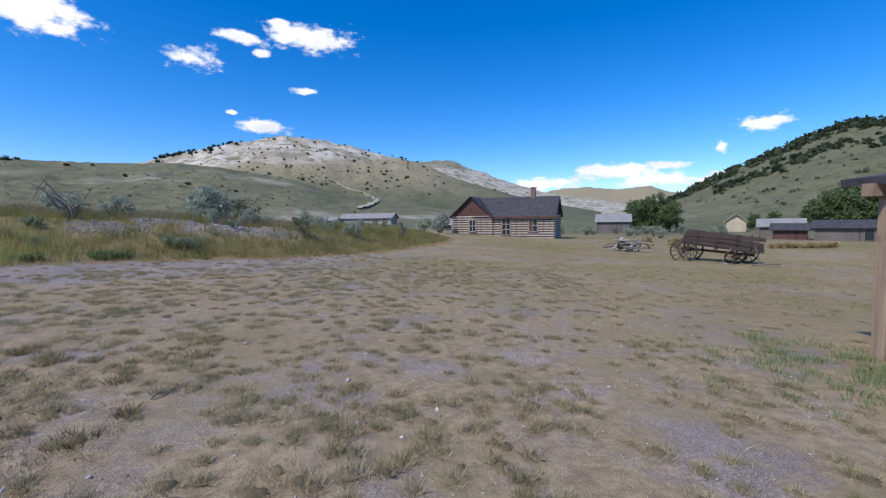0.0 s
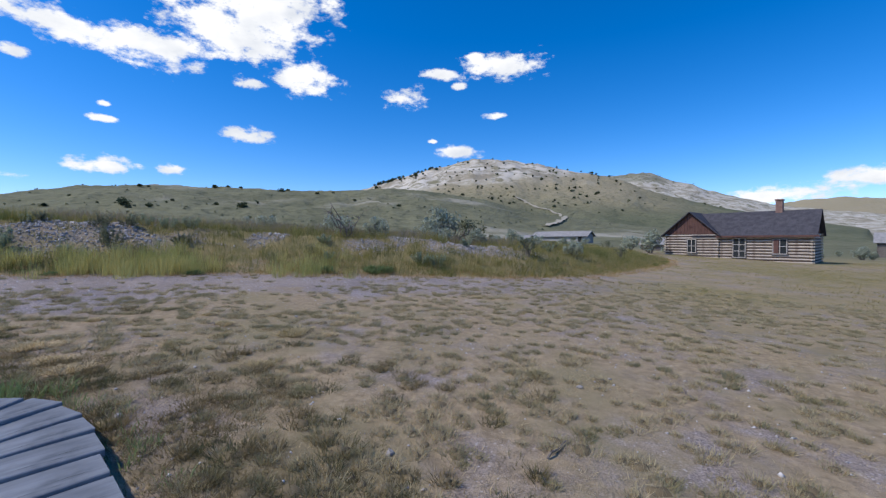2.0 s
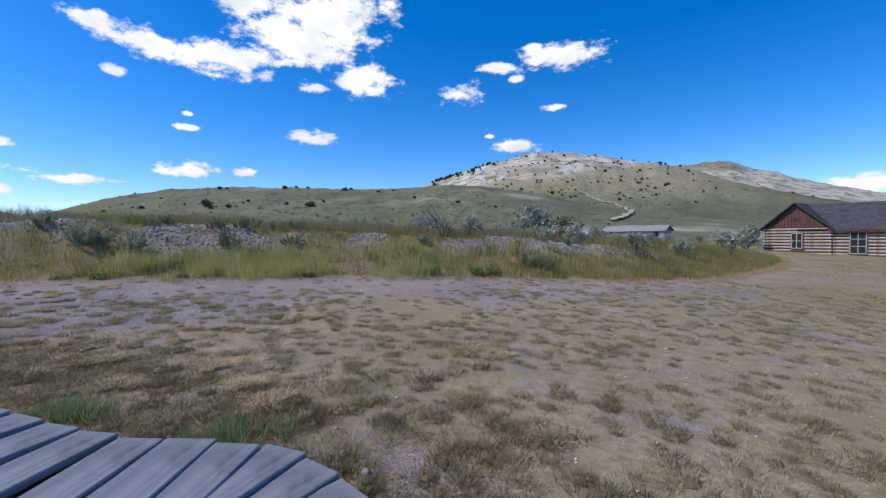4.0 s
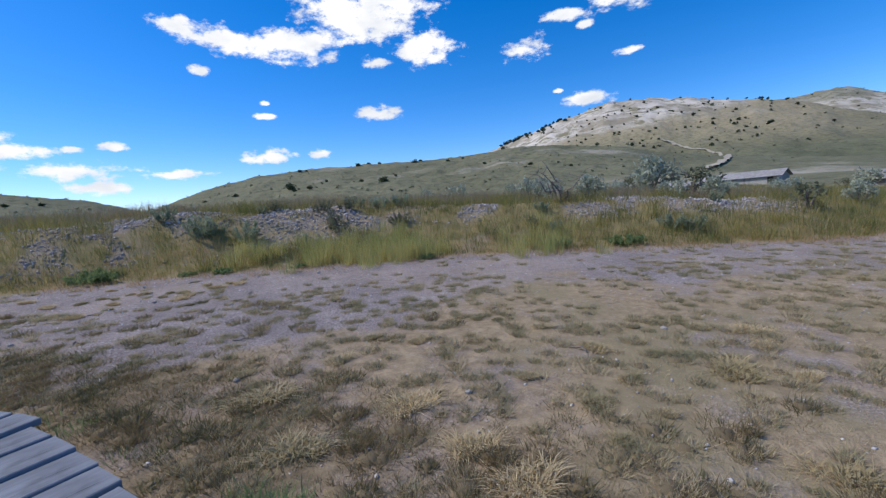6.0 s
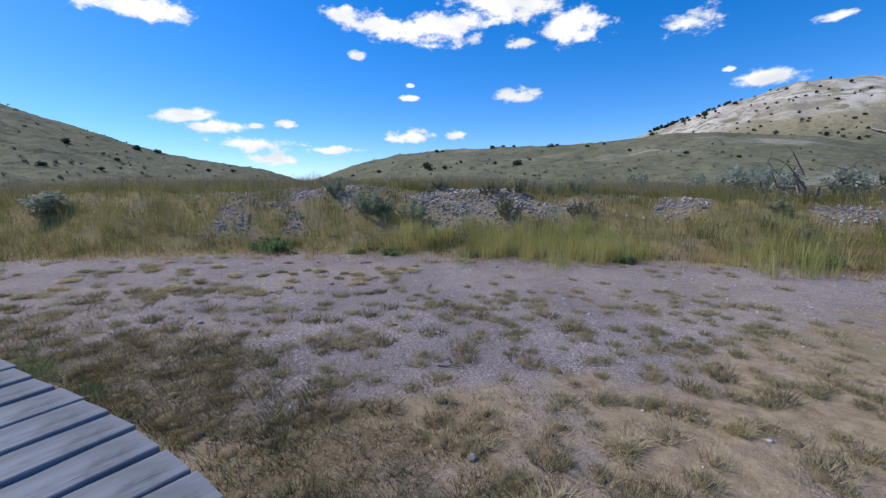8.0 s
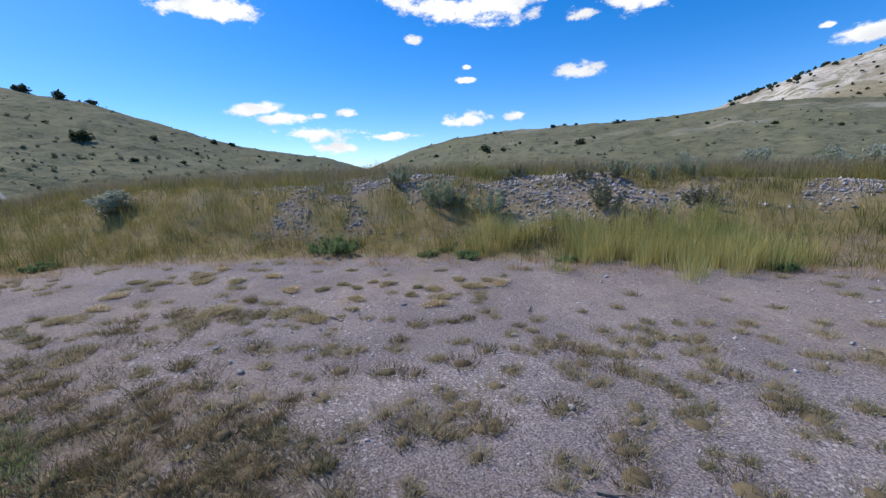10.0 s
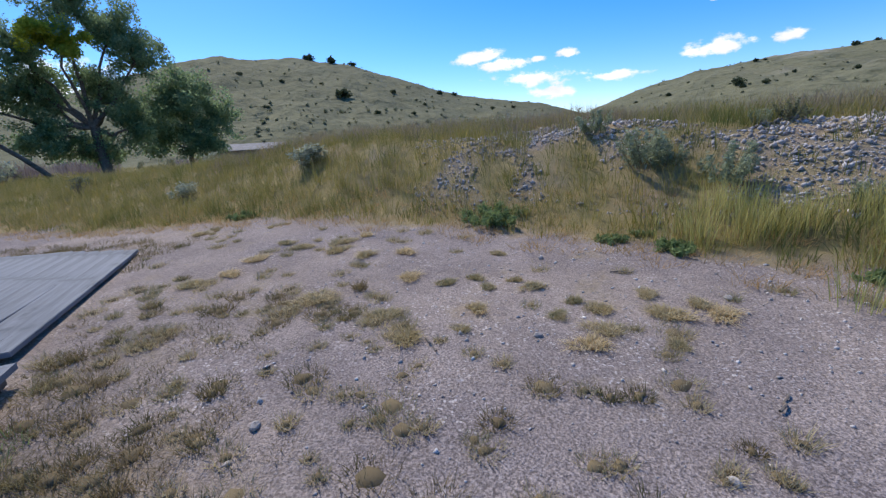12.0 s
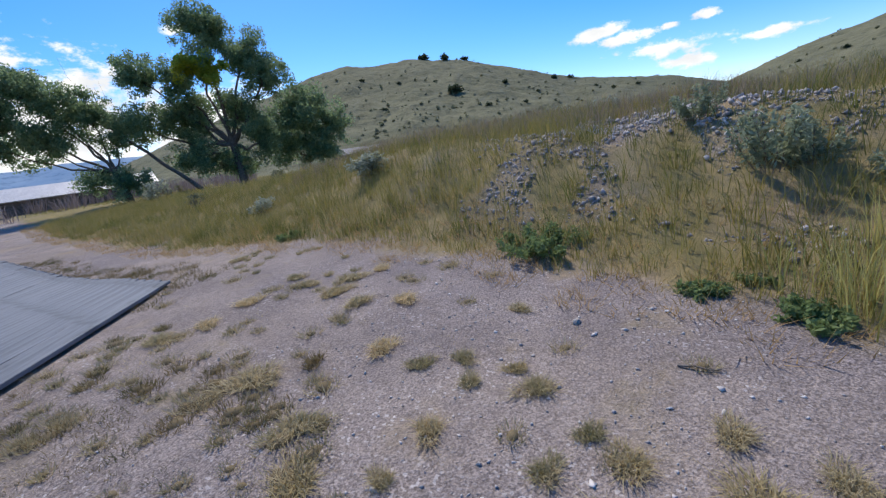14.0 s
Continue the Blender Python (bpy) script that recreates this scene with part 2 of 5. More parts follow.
TUFT = blade_material("tuft_grass", (0.60, 0.50, 0.32), (0.38, 0.325, 0.19), (0.27, 0.26, 0.14), patch=2.2)
BROWN_WEED = blade_material("brown_weed", (0.25, 0.20, 0.15), (0.34, 0.28, 0.205), (0.21, 0.195, 0.115))
MEADOW = blade_material("meadow_grass", (0.42, 0.34, 0.15), (0.29, 0.255, 0.09), (0.22, 0.225, 0.07))
SEED = blade_material("grass_seed_heads", (0.42, 0.34, 0.17), (0.29, 0.26, 0.11))
LUSH = blade_material("green_weed", (0.17, 0.25, 0.10), (0.27, 0.33, 0.14))
SAGE = blade_material("sage_leaf", (0.31, 0.345, 0.25), (0.45, 0.47, 0.37))
WEED_GREY = blade_material("grey_weed_leaf", (0.25, 0.30, 0.19), (0.38, 0.42, 0.29))
DARKSAGE = blade_material("shrub_leaf", (0.15, 0.165, 0.10), (0.235, 0.24, 0.15))
LEAF = blade_material("cottonwood_leaf", (0.19, 0.285, 0.155), (0.31, 0.40, 0.21), (0.15, 0.23, 0.135), thin=0.55)
LEAF_DARK = blade_material("far_tree_leaf", (0.12, 0.17, 0.075), (0.20, 0.25, 0.105), (0.085, 0.125, 0.06))
RUSSET = blade_material("cheatgrass", (0.55, 0.37, 0.19), (0.40, 0.27, 0.13), (0.46, 0.35, 0.16))
# bright yellow paints the glow of leaves with sun behind them
LEAF_BACKLIT = blade_material("backlit_leaf", (0.50, 0.52, 0.08), (0.37, 0.43, 0.075), thin=0.6)
JUNIPER = blade_material("juniper_leaf", (0.055, 0.075, 0.04), (0.10, 0.12, 0.065))
TWIG = plain_material("twig", (0.16, 0.13, 0.11), (0.27, 0.235, 0.205), 8)
BARK = plain_material("bark", (0.13, 0.10, 0.08), (0.24, 0.2, 0.165), 5, 0.95, 0.8)
GREY_BOARD = wood_material("grey_board", (0.125, 0.137, 0.155), (0.235, 0.25, 0.275), (1, 0.06, 1), 0.75)
OLD_WOOD = wood_material("old_wood", (0.12, 0.10, 0.09), (0.23, 0.2, 0.18), (0.06, 1, 1))
WAGON_WOOD = wood_material("wagon_wood", (0.045, 0.034, 0.03), (0.095, 0.073, 0.065), (0.06, 1, 1))
PALE_WOOD = wood_material("pale_wood", (0.30, 0.285, 0.27), (0.45, 0.43, 0.40), (0.06, 1, 1))
LOG = wood_material("log", (0.36, 0.30, 0.25), (0.52, 0.45, 0.38), (0.06, 1, 1), 0.85, (0.23, 0.18, 0.15))
CHINK = plain_material("chinking", (0.05, 0.035, 0.03), (0.09, 0.065, 0.055), 4)
REDWOOD = wood_material("red_brown_wood", (0.09, 0.048, 0.042), (0.15, 0.082, 0.068), (1, 1, 0.06))
ROOFING = plain_material("dark_roofing", (0.05, 0.048, 0.058), (0.09, 0.085, 0.095), 2, 0.85, 0.4)
GREY_ROOF = plain_material("grey_roof_board", (0.23, 0.22, 0.22), (0.36, 0.345, 0.335), 2, 0.8, 0.4)
PALE_ROOF = plain_material("pale_sheet_roof", (0.5, 0.5, 0.52), (0.64, 0.63, 0.63), 1.5, 0.45, 0.2, 0.5)
CREAM = plain_material("cream_wall", (0.50, 0.43, 0.30), (0.6, 0.52, 0.38), 2)
BRICK = plain_material("chimney_brick", (0.2, 0.12, 0.1), (0.3, 0.2, 0.17), 4)
STONE = plain_material("grey_stone", (0.31, 0.28, 0.26), (0.47, 0.43, 0.40), 6, 0.9, 0.5, local=False)
RUBBLE = blade_material("rubble", (0.26, 0.24, 0.24), (0.54, 0.50, 0.49), rough=0.95, thin=0.0)
PEBBLE = blade_material("pebble", (0.34, 0.31, 0.30), (0.66, 0.62, 0.60), rough=0.9, thin=0.0)
TRAIL = plain_material("trail_dirt", (0.36, 0.32, 0.24), (0.46, 0.41, 0.32), 0.05, 0.95, 0.1, local=False)
RUST = plain_material("rusty_iron", (0.06, 0.035, 0.028), (0.12, 0.075, 0.055), 9, 0.7)
# distance haze is painted in as the range's blue base colour
HAZE_BLUE = plain_material("hazed_far_range", (0.17, 0.27, 0.40), (0.24, 0.34, 0.46), 0.002, 1.0, 0.0, 0.0, False)
GLASS = Mat("window_glass", 0.08, 0.5).color((0.03, 0.035, 0.04))
SASH = plain_material("window_sash", (0.42, 0.39, 0.36), (0.52, 0.48, 0.44), 5)


# ---- building helpers ----
class Shape:
    """Collects faces for one mesh."""

    def __init__(self):
        self.v, self.f = [], []

    def add(self, verts, faces):
        k = len(self.v)
        self.v += [tuple(q) for q in verts]
        self.f += [tuple(k + i for i in f) for f in faces]
        return self

    def box(self, c, s, m=None, bevel=0.0):
        x, y, z = (q / 2 for q in s)
        if bevel:
            b = bevel
            ring = [(-x + b, -y), (x - b, -y), (x, -y + b), (x, y - b), (x - b, y), (-x + b, y), (-x, y - b), (-x, -y + b)]
            vs = [(p, q, -z) for p, q in ring] + [(p, q, z - b) for p, q in ring] + [(p * (1 - b / x), q * (1 - b / y), z) for p, q in ring]
            fs = [tuple(range(7, -1, -1)), tuple(range(16, 24))]
            fs += [(8 * k + i, 8 * k + (i + 1) % 8, 8 * k + 8 + (i + 1) % 8, 8 * k + 8 + i) for k in (0, 1) for i in range(8)]
        else:
            vs = [(i, j, k) for k in (-z, z) for j in (-y, y) for i in (-x, x)]
            fs = [(0, 2, 3, 1), (4, 5, 7, 6), (0, 1, 5, 4), (2, 6, 7, 3), (0, 4, 6, 2), (1, 3, 7, 5)]
        m = m or Matrix()
        return self.add([Vector(c) + m.to_3x3() @ Vector(q) for q in vs], fs)

    def rod(self, a, b, r0, r1=None, n=6, cap=True):
        a, b = Vector(a), Vector(b)
        r1 = r0 if r1 is None else r1
        q = (b - a).to_track_quat("Z", "Y").to_matrix()
        ring = [q @ Vector((math.cos(2 * math.pi * i / n), math.sin(2 * math.pi * i / n), 0)) for i in range(n)]
        fs = [(i, (i + 1) % n, n + (i + 1) % n, n + i) for i in range(n)]
        if cap:
            fs += [tuple(range(n - 1, -1, -1)), tuple(range(n, 2 * n))]
        return self.add([a + p * r0 for p in ring] + [b + p * r1 for p in ring], fs)

    def quad(self, *p):
        return self.add(p, [tuple(range(len(p)))])

    def slab(self, p, thick):
        """A plate: a polygon and its copy below, joined."""
        p = [Vector(q) for q in p]
        n = (p[1] - p[0]).cross(p[2] - p[0]).normalized()
        k = len(p)
        fs = [tuple(range(k)), tuple(range(2 * k - 1, k - 1, -1))] + [(i, k + i, k + (i + 1) % k, (i + 1) % k) for i in range(k)]
        return self.add(p + [q - n * thick for q in p], fs)

    def ring(self, c, r, thick, width, n=24):
        c = Vector(c)
        vs, fs = [], []
        for i in range(n):
            a = 2 * math.pi * i / n
            for rr, w in ((r, -1), (r, 1), (r - thick, 1), (r - thick, -1)):
                vs.append(c + Vector((rr * math.cos(a), w * width / 2, rr * math.sin(a))))
            j = (i + 1) % n
            fs += [(4 * i + q, 4 * i + (q + 1) % 4, 4 * j + (q + 1) % 4, 4 * j + q) for q in range(4)]
        return self.add(vs, fs)

    def mesh(self, name, mat, smooth=False):
        me = bpy.data.meshes.new(name)
        me.from_pydata(self.v, [], self.f)
        me.materials.append(mat)
        if smooth:
            me.polygons.foreach_set("use_smooth", [True] * len(me.polygons))
        return me


def part(name, shape, mat, parent, label="", smooth=False):
    ob = new(name, shape if isinstance(shape, bpy.types.Mesh) else shape.mesh(name, mat, smooth))
    ob.parent = parent
    if label:
        ob["label"] = label
    return ob


def thing(name, m, label, category, group="", kind=""):
    ob = new(name)
    ob.empty_display_size = 0.2
    ob.matrix_basis = m
    return tagged(ob, label, category, group, kind)


def array_mesh(name, verts, faces, mat):
    """A mesh of triangles or quads from arrays."""
    me = bpy.data.meshes.new(name)
    k = faces.shape[1]
    me.vertices.add(len(verts))
    me.vertices.foreach_set("co", verts.astype(np.float32).ravel())
    me.loops.add(faces.size)
    me.loops.foreach_set("vertex_index", faces.astype(np.int32).ravel())
    me.polygons.add(len(faces))
    me.polygons.foreach_set("loop_start", np.arange(0, faces.size, k, dtype=np.int32))
    me.update(calc_edges=True)
    me.validate()
    me.materials.append(mat)
    return me


# ---- the lie of the land ----
RNG = np.random.default_rng(7)
CX, CY, CZ = -6.0, 1.5, 1.9


def vnoise(x, y, seed=0):
    xi, yi = np.floor(x).astype(np.int64), np.floor(y).astype(np.int64)
    fx, fy = x - xi, y - yi
    fx, fy = fx * fx * (3 - 2 * fx), fy * fy * (3 - 2 * fy)

    def h(i, j):
        n = (i * 374761393 + j * 668265263 + seed * 144665) & 0x7FFFFFFF
        n = ((n ^ (n >> 13)) * 1274126177) & 0x7FFFFFFF
        return ((n ^ (n >> 16)) & 0xFFFF) / 65535.0

    return (h(xi, yi) * (1 - fx) + h(xi + 1, yi) * fx) * (1 - fy) + (h(xi, yi + 1) * (1 - fx) + h(xi + 1, yi + 1) * fx) * fy


def fbm(x, y, octaves=5, seed=0):
    s, a = 0, 0.5
    for k in range(octaves):
        s = s + a * (vnoise(x * 2 ** k + 17 * k, y * 2 ** k - 9 * k, seed + k) - 0.5)
        a /= 2
    return s


def smooth(a, b, x):
    u = np.clip((x - a) / (b - a), 0, 1)
    return u * u * (3 - 2 * u)


# the foot of the bank that follows the gravel track, from the south round to the north
FOOT = [(-30, -34), (-23.2, -18), (-20.2, -8.2), (-18.8, -3.6), (-17.7, 0.3), (-16.8, 2.2), (-15.7, 4.1), (-14.3, 5.7), (-12.5, 8.2),
        (-9.8, 10.6), (-7.7, 12.3), (-5.2, 14.6), (-3.4, 17), (-1.2, 24), (0.6, 33), (1.5, 44), (-2, 62), (-10, 90)]


def bank(x, y):
    """Distance behind the bank's foot (negative in front), and how far along it."""
    best, side, along, run = np.full(np.shape(x), 1e9), np.zeros(np.shape(x)), np.zeros(np.shape(x)), 0.0
    for (ax, ay), (bx, by) in zip(FOOT, FOOT[1:]):
        dx, dy = bx - ax, by - ay
        ll = math.hypot(dx, dy)
        t = np.clip(((x - ax) * dx + (y - ay) * dy) / ll ** 2, 0, 1)
        d = np.hypot(x - ax - t * dx, y - ay - t * dy)
        s = np.where(dx * (y - ay) - dy * (x - ax) > 0, 1.0, -1.0)
        near = d < best
        best, side, along = np.where(near, d, best), np.where(near, s, side), np.where(near, run + t * ll, along)
        run += ll
    return best * side, along


# ridges: azimuth and elevation of the crest from the walk, then distance of the crest, of its foot, and how the flank bends
WEST_HILL = [(170, 0.0), (156, 0.8), (145.5, 2.4), (135, 6.2), (124.7, 9.6), (119, 11.0), (115, 10.5), (110.7, 10.7), (104.3, 9.75), (98.3, 8.0),
             (91, 5.75), (84, 4.6), (80.6, 4.1), (76, 2.75), (70, 1.6), (60, 0.0)]
GREEN_HILL = [(88, 0.0), (80, 1.5), (76, 2.65), (73.6, 3.5), (69.6, 4.85), (64.3, 6.1), (58, 6.55), (50, 6.75), (44.8, 6.65), (38, 6.8),
              (32, 7.2), (25.9, 7.0), (17.6, 5.7), (12.7, 4.1), (5.3, 3.0), (-2, 2.0), (-10, 1.1), (-20, 0.2)]
ROCKY_HILL = [(42, 5.0), (34, 6.9), (31.7, 7.6), (27.6, 9.3), (25, 9.65), (19.3, 10.95), (14.8, 10.75), (9.6, 9.6), (4.1, 8.5), (2, 7.9),
              (-2.3, 6.1), (-6, 4.9), (-9.8, 3.75), (-15, 2.4), (-22, 1.0)]
FAR_PEAK = [(12, 5), (6, 7.0), (1.9, 8.1), (-0.4, 8.3), (-1.6, 8.35), (-3, 7.9), (-4.8, 7.0), (-6.8, 6.4), (-8.3, 5.65), (-10.8, 4.95),
            (-14.2, 3.8), (-20.5, 2.7), (-27, 1.6), (-34, 0.5)]
TAN_HILLS = [(-8, 2), (-12, 3), (-17, 4.1), (-19.8, 4.18), (-23.2, 3.7), (-27, 4.0), (-29.4, 3.2), (-36, 2), (-46, 1)]
EAST_HILL = [(-24, 0.2), (-27, 1.2), (-30.3, 2.73), (-32.8, 3.9), (-35.4, 5.3), (-40.2, 7.3), (-44.4, 9.0), (-47, 9.1), (-55, 8.8), (-70, 8), (-100, 5), (-130, 1)]
LAYERS = ((WEST_HILL, 380, 95, 1.25), (GREEN_HILL, 450, 130, 1.15), (ROCKY_HILL, 1000, 480, 1.1), (FAR_PEAK, 2200, 1100, 1.1),
          (TAN_HILLS, 3200, 1500, 1.2), (EAST_HILL, 520, 150, 1.2))


def hills(x, y):
    """Height of each ridge's ground."""
    r = np.hypot(x - CX, y - CY)
    az = np.degrees(np.arctan2(-(x - CX), y - CY))
    out = []
    for k, (crest, far, foot, bend) in enumerate(LAYERS):
        a, e = np.array(crest[::-1]).T
        top = far * np.tan(np.radians(np.interp(az, a, e, 0, 0)))
        wob = 1 + 0.10 * fbm(x / far * 9 + 3, y / far * 9, 4, 20 + k)
        u = (r - foot * wob) / (far - foot)
        rise = np.where(u < 1, np.clip(u, 0, 1) ** bend, 1 - 0.45 * np.clip(u - 1, 0, 1))
        rough = fbm(x / far * 26, y / far * 26, 6, 40 + k) * np.clip(u, 0, 1) * (1.15 - np.clip(u, 0, 1)) * top * 0.40
        small = fbm(x / far * 120, y / far * 120, 4, 60 + k) * far * 0.004 * np.clip(u, 0, 1) * (top > 1)
        out.append(top * rise + rough + small)
    return out


def height(x, y):
    x, y = np.asarray(x, float), np.asarray(y, float)
    r = np.hypot(x - CX, y - CY)
    tilt = -0.065 * np.where(x < 0, 24 * np.tanh(x / 24), 22 * np.tanh(x / 22))
    z = tilt - 0.5 * smooth(-0.5, -9, y) * smooth(-10, -16, x)
    s, along = bank(x, y)
    rise = np.interp(along, [0, 17, 27, 33, 40, 46, 52, 60, 68, 78, 95, 130], [0.25, 0.45, 1.0, 1.25, 1.3, 1.15, 1.0, 0.85, 0.6, 0.45, 0.35, 0.3])
    hump = smooth(0.0, 1.0, s / (3.4 + 2.2 * smooth(38, 30, along))) * (1 - 0.55 * smooth(6, 22, s))
    z = z + rise * hump * (1 + 0.5 * fbm(x / 1.7, y / 1.7, 4, 3))
    z = z + fbm(x / 0.9, y / 0.9, 4, 5) * 0.055 * smooth(60, 20, r) + fbm(x / 9, y / 9, 3, 8) * 0.12 * smooth(2, 30, r) * (r < 400)
    hs = np.maximum.reduce(hills(x, y))
    hs = hs - 2.4 * (1 - smooth(0, 30, hs))
    return np.maximum(z, hs)


def ground_z(x, y):
    return float(height(np.array([x]), np.array([y]))[0])


TABLE_AZ = np.arange(-64.0, 164.0, 0.25)
TABLE_R = np.concatenate([np.geomspace(60, 560, 170), np.geomspace(568, 3600, 110)])


def table():
    a, r = np.meshgrid(np.radians(TABLE_AZ), TABLE_R, indexing="ij")
    return height(CX - r * np.sin(a), CY + r * np.cos(a))


TABLE_Z = table()


def on_slope(az, el, lo=60.0):
    """The place where a line of sight at this azimuth and elevation first meets the land."""
    z = TABLE_Z[int(np.clip(round((az + 64) / 0.25), 0, len(TABLE_AZ) - 1))]
    ang = np.degrees(np.arctan2(z - CZ, TABLE_R))
    ok = TABLE_R >= lo
    hit = np.nonzero(ok & (ang >= el))[0]
    k = hit[0] if len(hit) else int(np.argmax(np.where(ok, ang, -9)))
    r = TABLE_R[k]
    return Vector((CX - r * math.sin(radians(az)), CY + r * math.cos(radians(az)), z[k]))


def rocky(x, y, s, along):
    """Where the bank shows bare rubble."""
    low = np.interp(along, [41, 46], [0.5, 1.7])
    band = smooth(low, low + 0.7, s) * smooth(6.0, 4.6, s)
    return smooth(-0.10, 0.02, fbm(x / 1.3, y / 1.3, 3, 77)) * band * smooth(35.5, 38.5, along) * smooth(61, 55, along)


# the boardwalk's outer edge, and the cross walk that it meets
EDGE = [(3.5, -1.0), (0.6, 0.05), (-1.9, 0.95), (-2.8, 1.24), (-3.65, 1.53), (-4.5, 1.83), (-5.2, 2.05), (-5.7, 2.04), (-6.1, 1.85), (-6.5, 1.6), (-7.0, 1.4), (-7.6, 1.27),
        (-8.6, 1.1), (-9.5, 0.92), (-10.2, 0.63), (-10.9, 0.22), (-11.7, -0.28), (-12.9, -0.9)]
TIP, INNER, RUN = Vector((-16.35, -3.0)), Vector((-12.9, -1.05)), Vector((-0.27, -0.96))


def build_ground():
    az = np.radians(np.concatenate([np.linspace(-56, 164, 580), np.linspace(164, 304, 100)[1:-1]]))
    rr = np.concatenate([np.geomspace(0.4, 60, 165), np.geomspace(60, 4700, 150)[1:]])
    a, r = np.meshgrid(az, rr)
    x, y = CX - r * np.sin(a), CY + r * np.cos(a)
    z = height(x, y)
    na, nr = len(az), len(rr)
    i, j = np.meshgrid(np.arange(na), np.arange(nr - 1))
    i, j = i.ravel(), j.ravel()
    k = (i + 1) % na
    faces = np.stack([j * na + i, j * na + k, (j + 1) * na + k, (j + 1) * na + i], 1)[:, ::-1]
    verts = np.stack([x.ravel(), y.ravel(), z.ravel()], 1)
    centre = len(verts)
    verts = np.vstack([verts, [[CX, CY, ground_z(CX, CY)]]])
    me = bpy.data.meshes.new("ground")
    fs = [tuple(f) for f in faces.tolist()] + [((q + 1) % na, centre, q) for q in range(na)]
    me.from_pydata(verts.tolist(), [], fs)
    me.materials.append(GROUND)
    me.polygons.foreach_set("use_smooth", [True] * len(me.polygons))
    x, y = verts[:, 0], verts[:, 1]
    r = np.hypot(x - CX, y - CY)
    azd = np.degrees(np.arctan2(-(x - CX), y - CY))
    s, along = bank(x, y)
    ragged = fbm(x / 0.8, y / 0.8, 4, 11)
    road = smooth(-4.2, -2.6, s + ragged + 4.5 * smooth(-8.5, -11.5, x)) * smooth(0.3, -0.5, s + ragged) * smooth(63, 54, along)
    veg = smooth(-0.2, 0.6, s + ragged * 1.6) * (1 - 0.75 * smooth(0.3, 0.5, fbm(x / 1.2, y / 1.2, 3, 13) + 0.22) * (s < 5))
    veg = veg * (1 - 0.9 * rocky(x, y, s, along))
    veg = np.maximum(veg, 0.85 * smooth(5, 18, y + 0.6 * x) * smooth(-0.5, -3, s) * smooth(-0.25, 0.2, fbm(x / 4, y / 4, 4, 15) + 0.05))
    hs = hills(x, y)
    top = np.argmax(np.array(hs), 0)
    onhill = smooth(45, 100, r)
    ridge = np.array(hs)
    flank = fbm(x / 260, y / 260, 5, 31)
    el = np.degrees(np.arctan2(verts[:, 2] - CZ, np.maximum(r, 1)))
    # rocky hill's paleness is part limestone, part painted sunlight against the cloud-shaded hills
    pale = ((top == 2) * smooth(6.6, 8.4, el + flank * 6 + 0.06 * (azd - 12)) * 1.0 + (top == 3) * (0.9 - 0.55 * smooth(6.8, 7.8, el + flank * 3)) + (top == 0) * 0.0 + (top == 1) * 0.5 * smooth(0.12, 0.3, fbm(x / 60, y / 60, 5, 35)))
    # tan also paints sun on the rocky hill, kept low for the shaded west hill
    dry = (top == 2) * smooth(3.0, 7.0, el + flank * 4) * 0.85 + (top == 4) * 1.0 + (top == 0) * 0.10 + (top == 5) * 0.08 + (top == 1) * 0.12
    ex, ey = np.array(EDGE)[::-1].T
    gap = y - np.interp(x, ex, ey)
    mats = 0.8 * smooth(2.0, 0.2, gap + ragged * 2) * smooth(-14.5, -11.5, x) * smooth(-1.5, -3.5, x) * (r < 40)
    for name, cols in (("cover", (road, veg, pale)), ("land", (onhill, dry, mats))):
        att = me.color_attributes.new(name, "FLOAT_COLOR", "POINT")
        att.data.foreach_set("color", np.stack([*cols, np.ones(len(x))], 1).astype(np.float32).ravel())
    ob = new("ground", me)
    return tagged(ob, "dry gravelly ground with straw, rising to sage hills", "ground", kind="structure")


build_ground()


def trail():
    line = [(13.6, 5.3), (12.4, 4.75), (11, 4.2), (9.4, 3.7), (7.8, 3.2), (7.0, 2.9), (7.2, 2.45), (8.2, 2.0), (9.4, 1.5)]
    pts = [on_slope(a, e, 140) for a, e in line]
    fine = []
    for k in range(len(pts) - 1):
        for q in range(8):
            p = pts[k].lerp(pts[k + 1], q / 8)
            p.z = ground_z(p.x, p.y)
            fine.append(p)
    sh = Shape()
    vs, fs = [], []
    for k, p in enumerate(fine):
        d = fine[min(k + 1, len(fine) - 1)] - fine[max(k - 1, 0)]
        side = Vector((-d.y, d.x, 0)).normalized() * (2.3 + 0.6 * math.sin(k * 0.9))
        for q in (p - side, p + side):
            vs.append((q.x, q.y, max(ground_z(q.x, q.y), p.z) + 0.8))
        if k:
            fs.append((2 * k - 2, 2 * k - 1, 2 * k + 1, 2 * k))
    sh.add(vs, fs)
    tagged(new("trail", sh.mesh("trail", TRAIL, True)), "pale dirt trail winding up the hillside", "trail", kind="structure")


trail()


